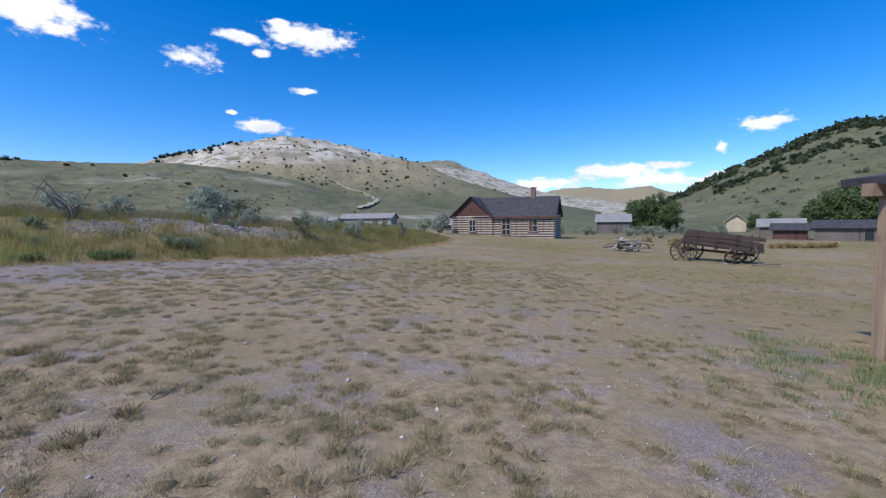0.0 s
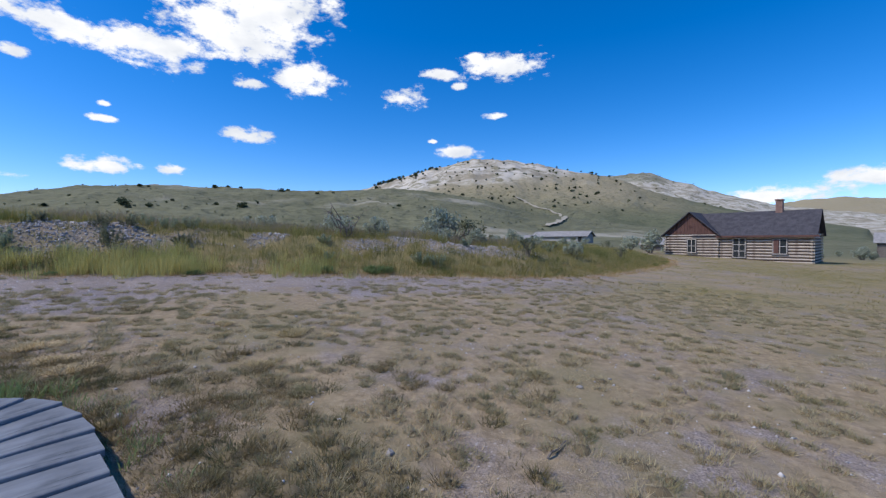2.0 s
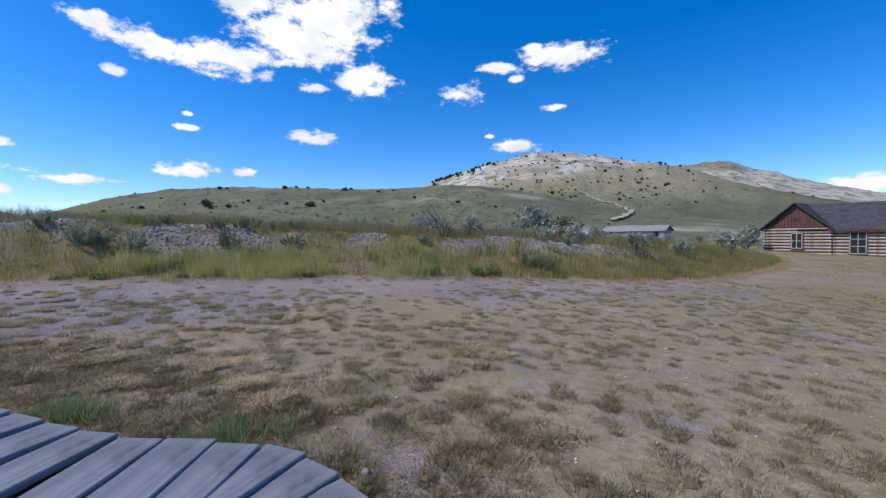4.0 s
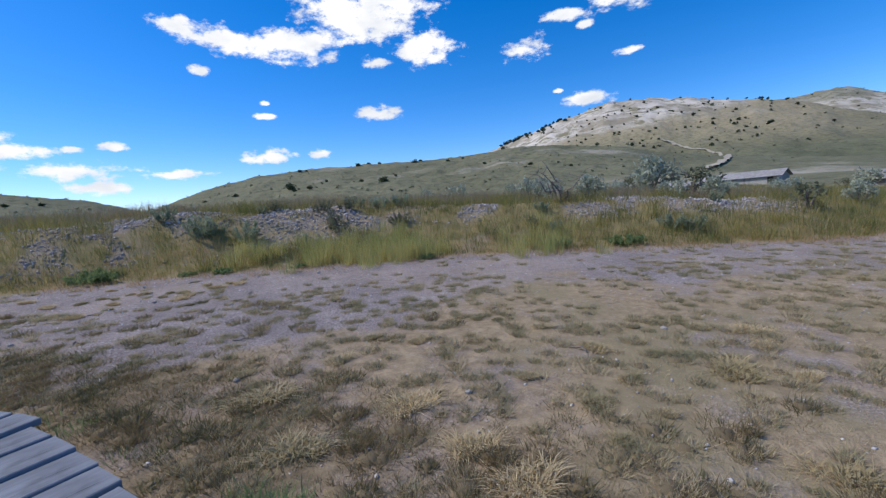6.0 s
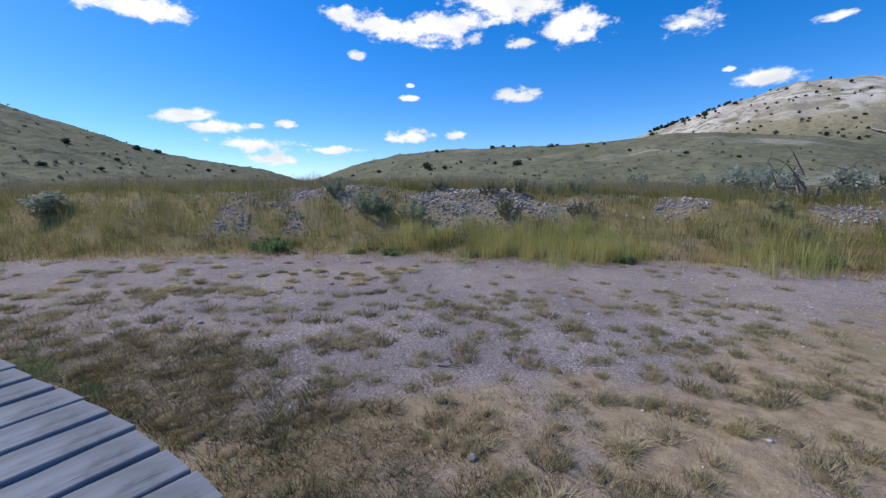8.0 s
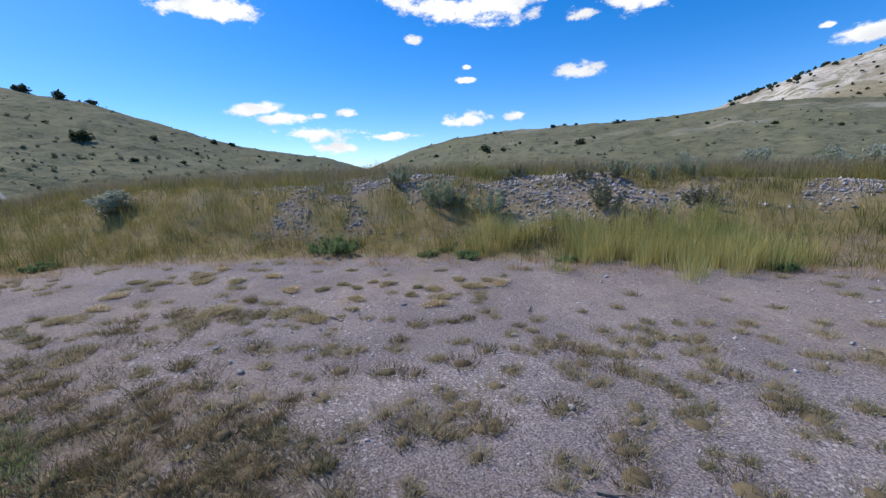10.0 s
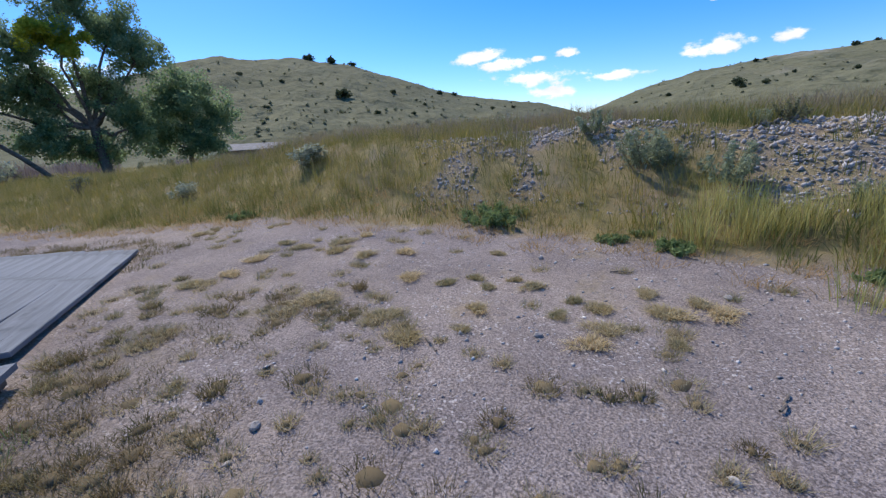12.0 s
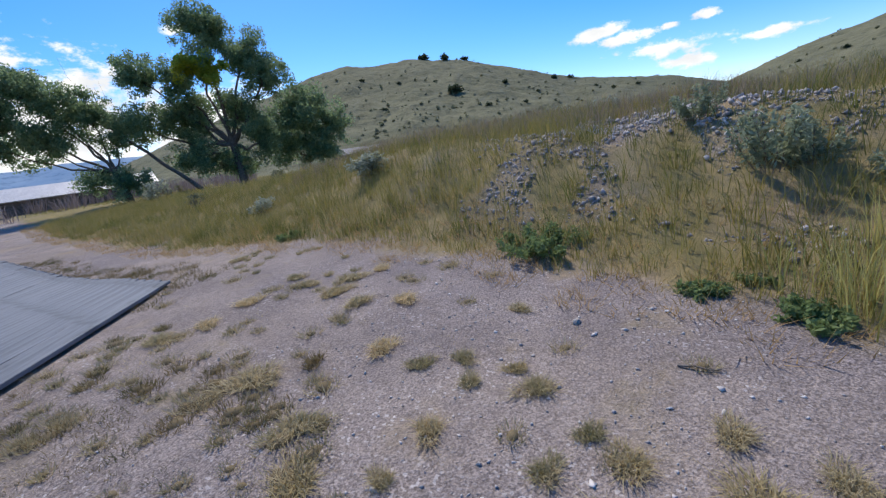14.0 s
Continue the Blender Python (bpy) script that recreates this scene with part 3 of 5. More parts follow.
# backdrop range; its blue is air haze put into the material
def hazed_far_range():
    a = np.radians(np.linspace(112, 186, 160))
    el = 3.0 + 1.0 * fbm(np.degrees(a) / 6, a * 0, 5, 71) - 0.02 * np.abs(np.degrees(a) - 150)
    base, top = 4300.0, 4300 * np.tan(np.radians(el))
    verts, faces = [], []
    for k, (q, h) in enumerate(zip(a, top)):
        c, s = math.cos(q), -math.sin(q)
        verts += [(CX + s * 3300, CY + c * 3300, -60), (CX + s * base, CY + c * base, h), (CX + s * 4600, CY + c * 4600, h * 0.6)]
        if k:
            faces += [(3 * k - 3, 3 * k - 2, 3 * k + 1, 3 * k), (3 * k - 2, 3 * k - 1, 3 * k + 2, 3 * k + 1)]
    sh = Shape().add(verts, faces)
    tagged(new("backdrop_range", sh.mesh("backdrop_range", HAZE_BLUE, True)), "far mountain range beyond the plain, blue haze put into its colour", "mountains", kind="structure")


hazed_far_range()


# ---- grasses, stones ----
def blades(name, x, y, count, tall, spread, width, mat, lean=0.5, seed=1, z=None, simple=False):
    """One mesh of bent grass blades: clumps at x, y with tall metres of height."""
    g = np.random.default_rng(seed)
    n = len(x)
    z = height(x, y) if z is None else z
    k = np.repeat(np.arange(n), count)
    m = len(k)
    sp = np.broadcast_to(spread, (n,))[k]
    th = g.uniform(0, 2 * np.pi, m)
    rad = np.sqrt(g.uniform(0, 1, m)) * sp
    px, py = x[k] + rad * np.cos(th), y[k] + rad * np.sin(th)
    h = np.broadcast_to(tall, (n,))[k] * g.uniform(0.45, 1.15, m)
    out = g.normal(0, lean, (m, 2)) * h[:, None] * 0.6 + (np.stack([np.cos(th), np.sin(th)], 1) * (rad / np.maximum(sp, 1e-6) * lean * h)[:, None])
    face = g.uniform(0, 2 * np.pi, m)
    w = np.broadcast_to(width, (n,))[k] * g.uniform(0.6, 1.4, m) / 2
    wx, wy = np.cos(face) * w, np.sin(face) * w
    pz = z[k] - 0.01
    mid = np.stack([px + out[:, 0] * 0.4, py + out[:, 1] * 0.4, pz + h * 0.6], 1)
    tip = np.stack([px + out[:, 0], py + out[:, 1], pz + h * (1 - 0.25 * np.minimum(lean, 1))], 1)
    if simple:
        v = np.stack([np.stack([px - wx, py - wy, pz], 1), np.stack([px + wx, py + wy, pz], 1), tip], 1)
        return new(name, array_mesh(name, v.reshape(-1, 3), np.arange(3 * m).reshape(-1, 3), mat))
    v = np.empty((m, 5, 3))
    v[:, 0] = np.stack([px - wx, py - wy, pz], 1)
    v[:, 1] = np.stack([px + wx, py + wy, pz], 1)
    v[:, 2] = mid + np.stack([wx, wy, wx * 0], 1) * 0.8
    v[:, 3] = mid - np.stack([wx, wy, wx * 0], 1) * 0.8
    v[:, 4] = tip
    b = (np.arange(m) * 5)[:, None]
    tri = np.concatenate([b + [0, 1, 2], b + [0, 2, 3], b + [3, 2, 4]], 0)
    return new(name, array_mesh(name, v.reshape(-1, 3), tri, mat))


def scatter(n, box, keep, seed):
    g = np.random.default_rng(seed)
    x, y = g.uniform(box[0], box[1], n), g.uniform(box[2], box[3], n)
    ok = keep(x, y, g.uniform(0, 1, n))
    return x[ok], y[ok]


def off_boards(x, y, margin=0.05):
    ex, ey = np.array(EDGE)[::-1].T
    lim = np.interp(x, ex, ey, -1.05, -1.5)
    lim = np.where(x < -12.9, np.interp(x, [TIP.x, INNER.x], [TIP.y, INNER.y]), lim)
    west = x < TIP.x + (TIP.y - y) * -0.27 - 0.05
    return (y > lim + margin) | west | (x > 3.4)


def lawn(x, y, u):
    s, along = bank(x, y)
    clump = fbm(x / 1.1, y / 1.1, 4, 90) + 0.25 * fbm(x / 4, y / 4, 3, 91)
    bare = smooth(-4.2, -2.8, s) * smooth(0.1, -0.6, s)
    dense = smooth(-0.06, 0.16, clump) * (1 - 0.80 * bare) + 0.07
    return (s < -0.15) & off_boards(x, y) & (u < dense)


def matted(x, y):
    """The brown mat of grass that fringes the boardwalk."""
    ex, ey = np.array(EDGE)[::-1].T
    gap = y - np.interp(x, ex, ey)
    return 0.9 * smooth(2.3, 0.3, gap) * smooth(-14.5, -11.5, x) * smooth(-1.5, -3.0, x)


def tufts(n, box, keep, seed, low=0.05, wide=0.062, mat=None):
    """Low separate tussocks: a thatch pad, coloured dark as under-shade, below a splay of blades."""
    x, y = scatter(n, box, keep, seed)
    g = np.random.default_rng(seed + 500)
    r = np.clip(wide * np.exp(g.normal(0, 0.45, len(x))) + 0.015, 0.03, 0.14)
    tall = low * g.uniform(0.7, 1.4, len(x)) + 0.12 * r
    z = height(x, y)
    tagged(blades("grass_tufts", x, y, 150, tall * 1.15, r, 0.0065, mat or TUFT, 0.6, seed + 1, simple=True),
           "low bristly straw and olive tufts dotted over gravel", "grass", kind="stuff")
    # low thatch domes, dark so that the tufts look shaded underneath
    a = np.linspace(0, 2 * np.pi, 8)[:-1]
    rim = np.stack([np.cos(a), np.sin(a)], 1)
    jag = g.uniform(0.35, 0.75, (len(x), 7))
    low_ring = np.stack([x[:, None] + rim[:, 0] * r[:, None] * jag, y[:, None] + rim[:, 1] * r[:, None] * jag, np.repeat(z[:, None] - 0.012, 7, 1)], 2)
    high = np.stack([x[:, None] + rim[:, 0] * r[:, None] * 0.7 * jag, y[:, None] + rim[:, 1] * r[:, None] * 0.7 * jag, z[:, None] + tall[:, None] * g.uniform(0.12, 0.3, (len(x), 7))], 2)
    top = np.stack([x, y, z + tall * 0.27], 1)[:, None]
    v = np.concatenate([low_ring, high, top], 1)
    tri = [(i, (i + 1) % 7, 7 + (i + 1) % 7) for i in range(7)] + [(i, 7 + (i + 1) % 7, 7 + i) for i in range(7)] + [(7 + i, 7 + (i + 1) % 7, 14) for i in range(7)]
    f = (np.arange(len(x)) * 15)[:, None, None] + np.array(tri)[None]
    tagged(new("tuft_thatch_shade", array_mesh("tuft_thatch_shade", v.reshape(-1, 3), f.reshape(-1, 3), THATCH_SHADE)), "matted thatch pads, coloured dark as the shade under grass tufts", "grass", kind="stuff")


def tufty(x, y, u):
    s, along = bank(x, y)
    clump = fbm(x / 1.6, y / 1.6, 3, 90) + 0.4 * fbm(x / 5, y / 5, 3, 91)
    track = smooth(-3.4, -2.2, s) * smooth(0.1, -0.5, s)
    return (s < -0.4) & off_boards(x, y, 0.1) & (u < (0.25 + 1.6 * smooth(-0.2, 0.25, clump)) * (1 - 0.72 * track))


tufts(4800, (-18.5, 4, -2.5, 15), tufty, 310)
tufts(1100, (-14, 1, -1.5, 6), lambda x, y, u: off_boards(x, y, 0.1) & (bank(x, y)[0] < -3) & (u < 0.8), 320, 0.04, 0.05)
tufts(1300, (-8, 12, 3, 17), lambda x, y, u: (bank(x, y)[0] < -0.6) & off_boards(x, y, 0.2) & (u < 0.3 + smooth(-0.1, 0.2, fbm(x / 1.2, y / 1.2, 3, 93))), 330, 0.04, 0.07)
tufts(1500, (-15.5, -2, -2.5, 4.5), lambda x, y, u: off_boards(x, y, 0.08) & (bank(x, y)[0] < -2.5) & (u < matted(x, y) + 0.12), 340, 0.06, 0.09, OLIVE)
gx, gy = scatter(9000, (-19, 9, -3, 17), lawn, 3)
u = RNG.uniform(0, 1, len(gx))
tagged(blades("dry_grass", gx, gy, 26, 0.025 + 0.04 * u ** 2, 0.05 + 0.10 * u, 0.005, STRAW, 1.0, 4, simple=True),
       "short dry straw-coloured grass on gravel", "grass", kind="stuff")
dx_, dy_ = scatter(5200, (-10, 6, 0, 13), lambda x, y, u: (bank(x, y)[0] < -2.5) & off_boards(x, y, 0.3) & (u < (0.1 + 0.8 * smooth(-0.02, 0.2, fbm(x / 1.4, y / 1.4, 3, 94))) * smooth(-10, -4, x)), 10)
u = RNG.uniform(0, 1, len(dx_))
tagged(blades("straw_mats", dx_, dy_, 60, 0.025 + 0.03 * u, 0.10 + 0.16 * u ** 2, 0.005, PALE_STRAW, 1.1, 11, simple=True),
       "flat pale straw mats on the gravel", "grass", kind="stuff")
hx, hy = scatter(16000, (-3, 45, 8, 62), lambda x, y, u: (bank(x, y)[0] < 0) & (u < 0.35 + 1.6 * fbm(x / 5, y / 5, 3, 95)) & (np.hypot(x - CX, y - CY) > 13), 5)
tagged(blades("meadow_grass", hx, hy, 12, 0.10, 0.3, 0.02, MEADOW, 0.8, 6, simple=True), "short yellowed meadow grass round the old buildings", "grass", kind="stuff")


def bank_points(n, lo, hi, a0, a1, seed, keep=None):
    g = np.random.default_rng(seed)
    x, y = g.uniform(-34, 4, n * 14), g.uniform(-36, 64, n * 14)
    s, along = bank(x, y)
    ok = (s > lo) & (s < hi) & (along > a0) & (along < a1)
    if keep is not None:
        ok &= keep(x, y, s, along, g.uniform(0, 1, len(x)))
    return x[ok][:n], y[ok][:n]


def grassy(x, y, s, along, u):
    return u > rocky(x, y, s, along) * 0.93 + smooth(4, 9, s) * 0.5


tx, ty = bank_points(11000, -0.1, 9, 8, 84, 21, grassy)
ts = bank(tx, ty)[0]
tall = (0.22 + 0.27 * RNG.uniform(0, 1, len(tx))) * (0.55 + 0.45 * smooth(-0.1, 0.8, ts)) * (0.75 + 1.3 * np.clip(fbm(tx / 2.3, ty / 2.3, 3, 55) + 0.1, 0, 0.5))
tagged(blades("tall_grass", tx, ty, 15, tall, 0.16, 0.0075, TALL, 0.42, 22), "tall yellow-green grass on the bank", "grass", kind="stuff")
cx_, cy_ = [], []
for px_, py_, n_, spread_ in ((-14.3, 6.5, 50, 0.45), (-13.5, 7.4, 66, 0.55), (-12.9, 8.2, 50, 0.45), (-15.6, 5.3, 25, 0.35), (-10.6, 10.6, 30, 0.6)):
    cx_ += list(RNG.normal(px_, spread_, n_))
    cy_ += list(RNG.normal(py_, spread_, n_))
cx_, cy_ = np.array(cx_), np.array(cy_)
tagged(blades("grass_clumps", cx_, cy_, 46, 0.36 + 0.28 * RNG.uniform(0, 1, len(cx_)), 0.17, 0.0065, LUSHTALL, 0.24, 45), "tall green grass clumps on the bank", "grass", kind="stuff")
qx, qy = bank_points(4200, 0.1, 7, 8, 80, 23, grassy)
tagged(blades("grass_seed_heads", qx, qy, 8, 0.55, 0.18, 0.010, SEED, 0.35, 24, simple=True), "brown seed heads standing over the bank's grass", "grass", kind="stuff")
fx, fy = bank_points(3600, -0.7, 1.3, 6, 84, 25)
tagged(blades("bank_foot_straw", fx, fy, 24, 0.14, 0.16, 0.009, RUSSET, 0.8, 26, simple=True), "russet cheatgrass and straw along the bank's foot", "grass", kind="stuff")
nx_, ny_ = bank_points(2600, 3.8, 9, 28, 64, 47)
tagged(blades("brown_weeds", nx_, ny_, 16, 0.5, 0.2, 0.007, BROWN_WEED, 0.4, 48), "hazy brown dry weeds standing along the bank's crest", "weed", kind="stuff")
vx, vy = scatter(6000, (-60, 3, 14, 95), lambda x, y, u: (bank(x, y)[0] > 3) & (u < 0.5 + 2 * fbm(x / 7, y / 7, 3, 96)), 27)
tagged(blades("flat_grass", vx, vy, 14, 0.36, 0.55, 0.03, TALL, 0.5, 28, simple=True), "rank yellow-green grass on the flat behind the bank", "grass", kind="stuff")
wx_, wy_ = scatter(3500, (-60, -16, -45, 12), lambda x, y, u: (bank(x, y)[0] > 5) & (u < 0.5), 29)
tagged(blades("slope_grass", wx_, wy_, 14, 0.38, 0.45, 0.025, TALL, 0.5, 30, simple=True), "yellow-green grass on the falling slope", "grass", kind="stuff")
ex_, ey_ = scatter(3200, (-13, 1, -0.6, 2.6), lambda x, y, u: off_boards(x, y, 0.02) & ~off_boards(x, y, 0.28) & (u < 0.15 + 1.5 * np.clip(fbm(x / 0.8, y / 0.8, 3, 97) + 0.15, 0, 1)), 31)
tagged(blades("edge_grass", ex_, ey_, 26, 0.10, 0.09, 0.0045, LUSH, 0.6, 32), "green grass growing along the boardwalk", "grass", kind="stuff")
lx, ly = scatter(900, (-7.7, -5.9, 1.2, 2.6), lambda x, y, u: off_boards(x, y, 0.03) & ~off_boards(x, y, 0.42) & (u < 1.6 * np.clip(fbm(x / 0.35, y / 0.35, 3, 87) - 0.02, 0, 1)), 53)
tagged(blades("lush_grass", lx, ly, 34, 0.16, 0.09, 0.005, LUSH, 0.5, 54), "lush green grass clumps against the boardwalk's edge", "grass", kind="stuff")
jx, jy = scatter(2600, (-22, -14.5, -13, -1.8), lambda x, y, u: off_boards(x, y, 0.05) & (np.abs((x - TIP.x) * RUN.y - (y - TIP.y) * RUN.x) < 0.5 + 0.5 * u) & (y < -2.2), 37)
tagged(blades("walk_grass", jx, jy, 36, 0.11, 0.12, 0.006, OLIVE, 0.6, 38, simple=True), "olive grass fringing the plank walk's end", "grass", kind="stuff")
ox, oy = scatter(11000, (-14, 0, -1.6, 5.4), lambda x, y, u: off_boards(x, y, 0.05) & (u < matted(x, y) * smooth(-0.2, 0.08, fbm(x / 0.7, y / 0.7, 3, 99))), 35)
tagged(blades("olive_grass", ox, oy, 44, 0.065, 0.10, 0.0055, OLIVE, 0.8, 36, simple=True), "matted olive-brown grass beside the boardwalk", "grass", kind="stuff")


def stones(name, x, y, size, mat, seed, sink=0.3):
    """One mesh of rough stones."""
    g = np.random.default_rng(seed)
    base = np.array([(1, 0, 0), (-1, 0, 0), (0, 1, 0), (0, -1, 0), (0.2, 0.1, 1), (0, 0, -1)])
    tri = np.array([(0, 2, 4), (2, 1, 4), (1, 3, 4), (3, 0, 4), (2, 0, 5), (1, 2, 5), (3, 1, 5), (0, 3, 5)])
    n = len(x)
    v = base[None] * g.uniform(0.6, 1.3, (n, 6, 1)) * g.uniform(0.55, 1.25, (n, 1, 3)) * np.asarray(size)[:, None, None] * [1, 1, 0.75]
    v = v + g.normal(0, 0.18, v.shape) * np.asarray(size)[:, None, None]
    a = g.uniform(0, 2 * np.pi, n)
    c, s = np.cos(a)[:, None], np.sin(a)[:, None]
    vx, vy = v[..., 0] * c - v[..., 1] * s, v[..., 0] * s + v[..., 1] * c
    z = height(x, y) + np.asarray(size) * (0.7 - sink) * 0.5
    v = np.stack([vx + x[:, None], vy + y[:, None], v[..., 2] + z[:, None]], 2)
    f = (np.arange(n) * 6)[:, None, None] + tri[None]
    return new(name, array_mesh(name, v.reshape(-1, 3), f.reshape(-1, 3), mat))


sx_, sy_ = scatter(22000, (-18, 6, 0, 14), lambda x, y, u: (bank(x, y)[0] < 0.2) & off_boards(x, y) & (u < 0.3 + 0.5 * smooth(-5, -2.5, bank(x, y)[0]) + 1.2 * fbm(x / 1.5, y / 1.5, 3, 98)), 41)
tagged(stones("gravel", sx_, sy_, 0.006 + 0.010 * RNG.uniform(0, 1, len(sx_)) ** 4, RUBBLE, 42), "loose grey gravel on the track", "gravel", kind="stuff")
px0, py0 = scatter(5200, (-17.5, 4, 0.6, 12), lambda x, y, u: (bank(x, y)[0] < 0.1) & off_boards(x, y, 0.1) & (u < 0.35 + 0.5 * smooth(-4.5, -2.5, bank(x, y)[0]) + fbm(x / 1.2, y / 1.2, 3, 88)), 46)
tagged(stones("pebbles", px0, py0, 0.010 + 0.018 * RNG.uniform(0, 1, len(px0)) ** 3, PEBBLE, 49, 0.45), "pale pebbles and stone chips scattered over the track", "pebbles", kind="stuff")
bx_, by_ = scatter(190000, (-23, -4, 1, 19), lambda x, y, u: u < rocky(x, y, *bank(x, y)), 43)
bx_, by_ = bx_[:60000], by_[:60000]
tagged(stones("rubble", bx_, by_, 0.013 + 0.045 * RNG.uniform(0, 1, len(bx_)) ** 5, RUBBLE, 44, 0.2), "bare grey rubble heaped on the bank", "rubble", kind="stuff")


# ---- shrubs and trees ----
def leaf_cloud(name, lobes, count, size, mat, seed, hollow=0.55, long=1.6):
    """Small diamond leaves gathered round the lobes (x, y, z, rx, ry, rz)."""
    g = np.random.default_rng(seed)
    lob = np.array(lobes, float)
    vol = lob[:, 3] * lob[:, 4] * lob[:, 5]
    pick = g.choice(len(lob), count, p=vol / vol.sum())
    d = g.normal(0, 1, (count, 3))
    d /= np.linalg.norm(d, axis=1, keepdims=True)
    rad = (hollow + (1 - hollow) * g.uniform(0, 1, count) ** 0.6) * g.normal(1, 0.09, count)
    c = lob[pick, :3] + d * rad[:, None] * lob[pick, 3:]
    lump = fbm(c[:, 0] * 1.3 + c[:, 2] * 0.9 + seed, c[:, 1] * 1.3 - c[:, 2] * 0.7, 3, seed)
    keep = (lump > -0.16 + 0.12 * g.uniform(-1, 1, count)) & (c[:, 2] > 0.02)
    c = c[keep]
    n = len(c)
    a = g.normal(0, 1, (n, 3))
    a /= np.linalg.norm(a, axis=1, keepdims=True)
    b = np.cross(a, g.normal(0, 1, (n, 3)))
    b /= np.linalg.norm(b, axis=1, keepdims=True)
    s = (size * g.uniform(0.6, 1.4, n))[:, None]
    v = np.stack([c - a * s * long / 2, c + b * s / 2, c + a * s * long / 2, c - b * s / 2], 1)
    f = np.arange(n * 4).reshape(n, 4)
    return array_mesh(name, v.reshape(-1, 3), f, mat)


def crooked(sh, a, b, r0, r1, g, steps=4, wob=0.12, n=6):
    a, b = Vector(a), Vector(b)
    last, ll = a, (b - a).length
    for k in range(1, steps + 1):
        p = a.lerp(b, k / steps)
        if k < steps:
            p += Vector(g.normal(0, wob * ll / steps, 3))
        sh.rod(last, p, r0 + (r1 - r0) * (k - 1) / steps, r0 + (r1 - r0) * k / steps, n, cap=False)
        last = p
    return last


def make_sage(seed, mat, size=1.0):
    g = np.random.default_rng(seed)
    ob = thing("sagebrush", pose(0, 0, -50), "grey-green sagebrush with woody twisted stems", "shrub", "sagebrush on the bank")
    lobes = []
    sh = Shape()
    for k in range(9):
        a, r = g.uniform(0, 2 * math.pi), g.uniform(0.05, 0.42)
        z = g.uniform(0.28, 0.75) * (1 - 0.5 * r)
        lobes.append((r * math.cos(a), r * math.sin(a), z, *(g.uniform(0.14, 0.26, 3))))
        crooked(sh, (0.05 * math.cos(a), 0.05 * math.sin(a), 0), lobes[-1][:3], 0.022, 0.008, g, 3, 0.25, 5)
    part("stalk", sh, TWIG, ob)
    part("foliage", leaf_cloud("foliage", lobes, 1000, 0.048, mat, seed, 0.35, 2.6), mat, ob)
    return ob


SAGES = [make_sage(101, SAGE), make_sage(102, SAGE), make_sage(103, DARKSAGE)]


def put(ob, x, y, scale=1.0, turn=0.0, sink=0.03, z=None, label="", squash=1.0):
    z = ground_z(x, y) if z is None else z
    m = pose(x, y, z - sink, 0, 0, turn)
    c = copy_thing(ob, m)
    c.scale = (scale, scale, scale * squash)
    if label:
        c["label"] = label
    return c


g0 = np.random.default_rng(12)
for x, y, s, k in ((-10.25, 19.3, 1.9, 0), (-5.5, 17.6, 1.1, 2), (-12.3, 14.2, 1.1, 1), (-11.2, 15.1, 1.0, 0), (-13.6, 15.6, 1.2, 1),
                   (-9.0, 16.6, 0.9, 1), (-8.0, 18.4, 0.9, 0), (-14.8, 16.8, 1.0, 0), (-16.5, 14.5, 0.9, 1), (0.6, 55.6, 3.1, 0), (-1.6, 57, 2.6, 1), (-24.5, -11.5, 0.8, 2),
                   (-4.2, 21.5, 0.9, 0), (-2.2, 27.5, 1.0, 2), (-16.6, 19, 1.1, 0), (-20.5, 17, 1.0, 0), (-13, 23, 1.3, 1), (-6.5, 24, 1.1, 1), (-19, 12.2, 0.8, 1), (-31, -22, 1.6, 1)):
    put(SAGES[k], x, y, s, g0.uniform(0, 360))
put(SAGES[0], -21.2, -1.85, 1.15, 40, squash=0.55, label="wide low grey-green sagebrush in the bank's grass")
put(SAGES[1], -21.6, -5.6, 0.9, 110, squash=0.6, label="wide low grey-green sagebrush in the bank's grass")
sx, sy = scatter(400, (-70, -2, 18, 90), lambda x, y, u: (bank(x, y)[0] > 4) & (u < 0.30 + fbm(x / 9, y / 9, 3, 92)), 61)
for x, y in list(zip(sx, sy))[:95]:
    put(SAGES[int(g0.integers(0, 3))], float(x), float(y), g0.uniform(0.7, 1.7), g0.uniform(0, 360))
sx, sy = scatter(200, (-80, -22, -40, 16), lambda x, y, u: (bank(x, y)[0] > 9) & (u < 0.25), 62)
for x, y in list(zip(sx, sy))[:40]:
    put(SAGES[int(g0.integers(0, 3))], float(x), float(y), g0.uniform(0.6, 1.2), g0.uniform(0, 360))
sx, sy = scatter(300, (2, 60, 58, 100), lambda x, y, u: (u < 0.4) & (np.hypot(x - 9, y - 55) > 9), 63)
for x, y in list(zip(sx, sy))[:60]:
    put(SAGES[int(g0.integers(0, 3))], float(x), float(y), g0.uniform(1.0, 2.2), g0.uniform(0, 360))
for ob in SAGES:
    ob.matrix_basis = pose(-26 - 3 * SAGES.index(ob), 16, ground_z(-26 - 3 * SAGES.index(ob), 16) - 0.02)


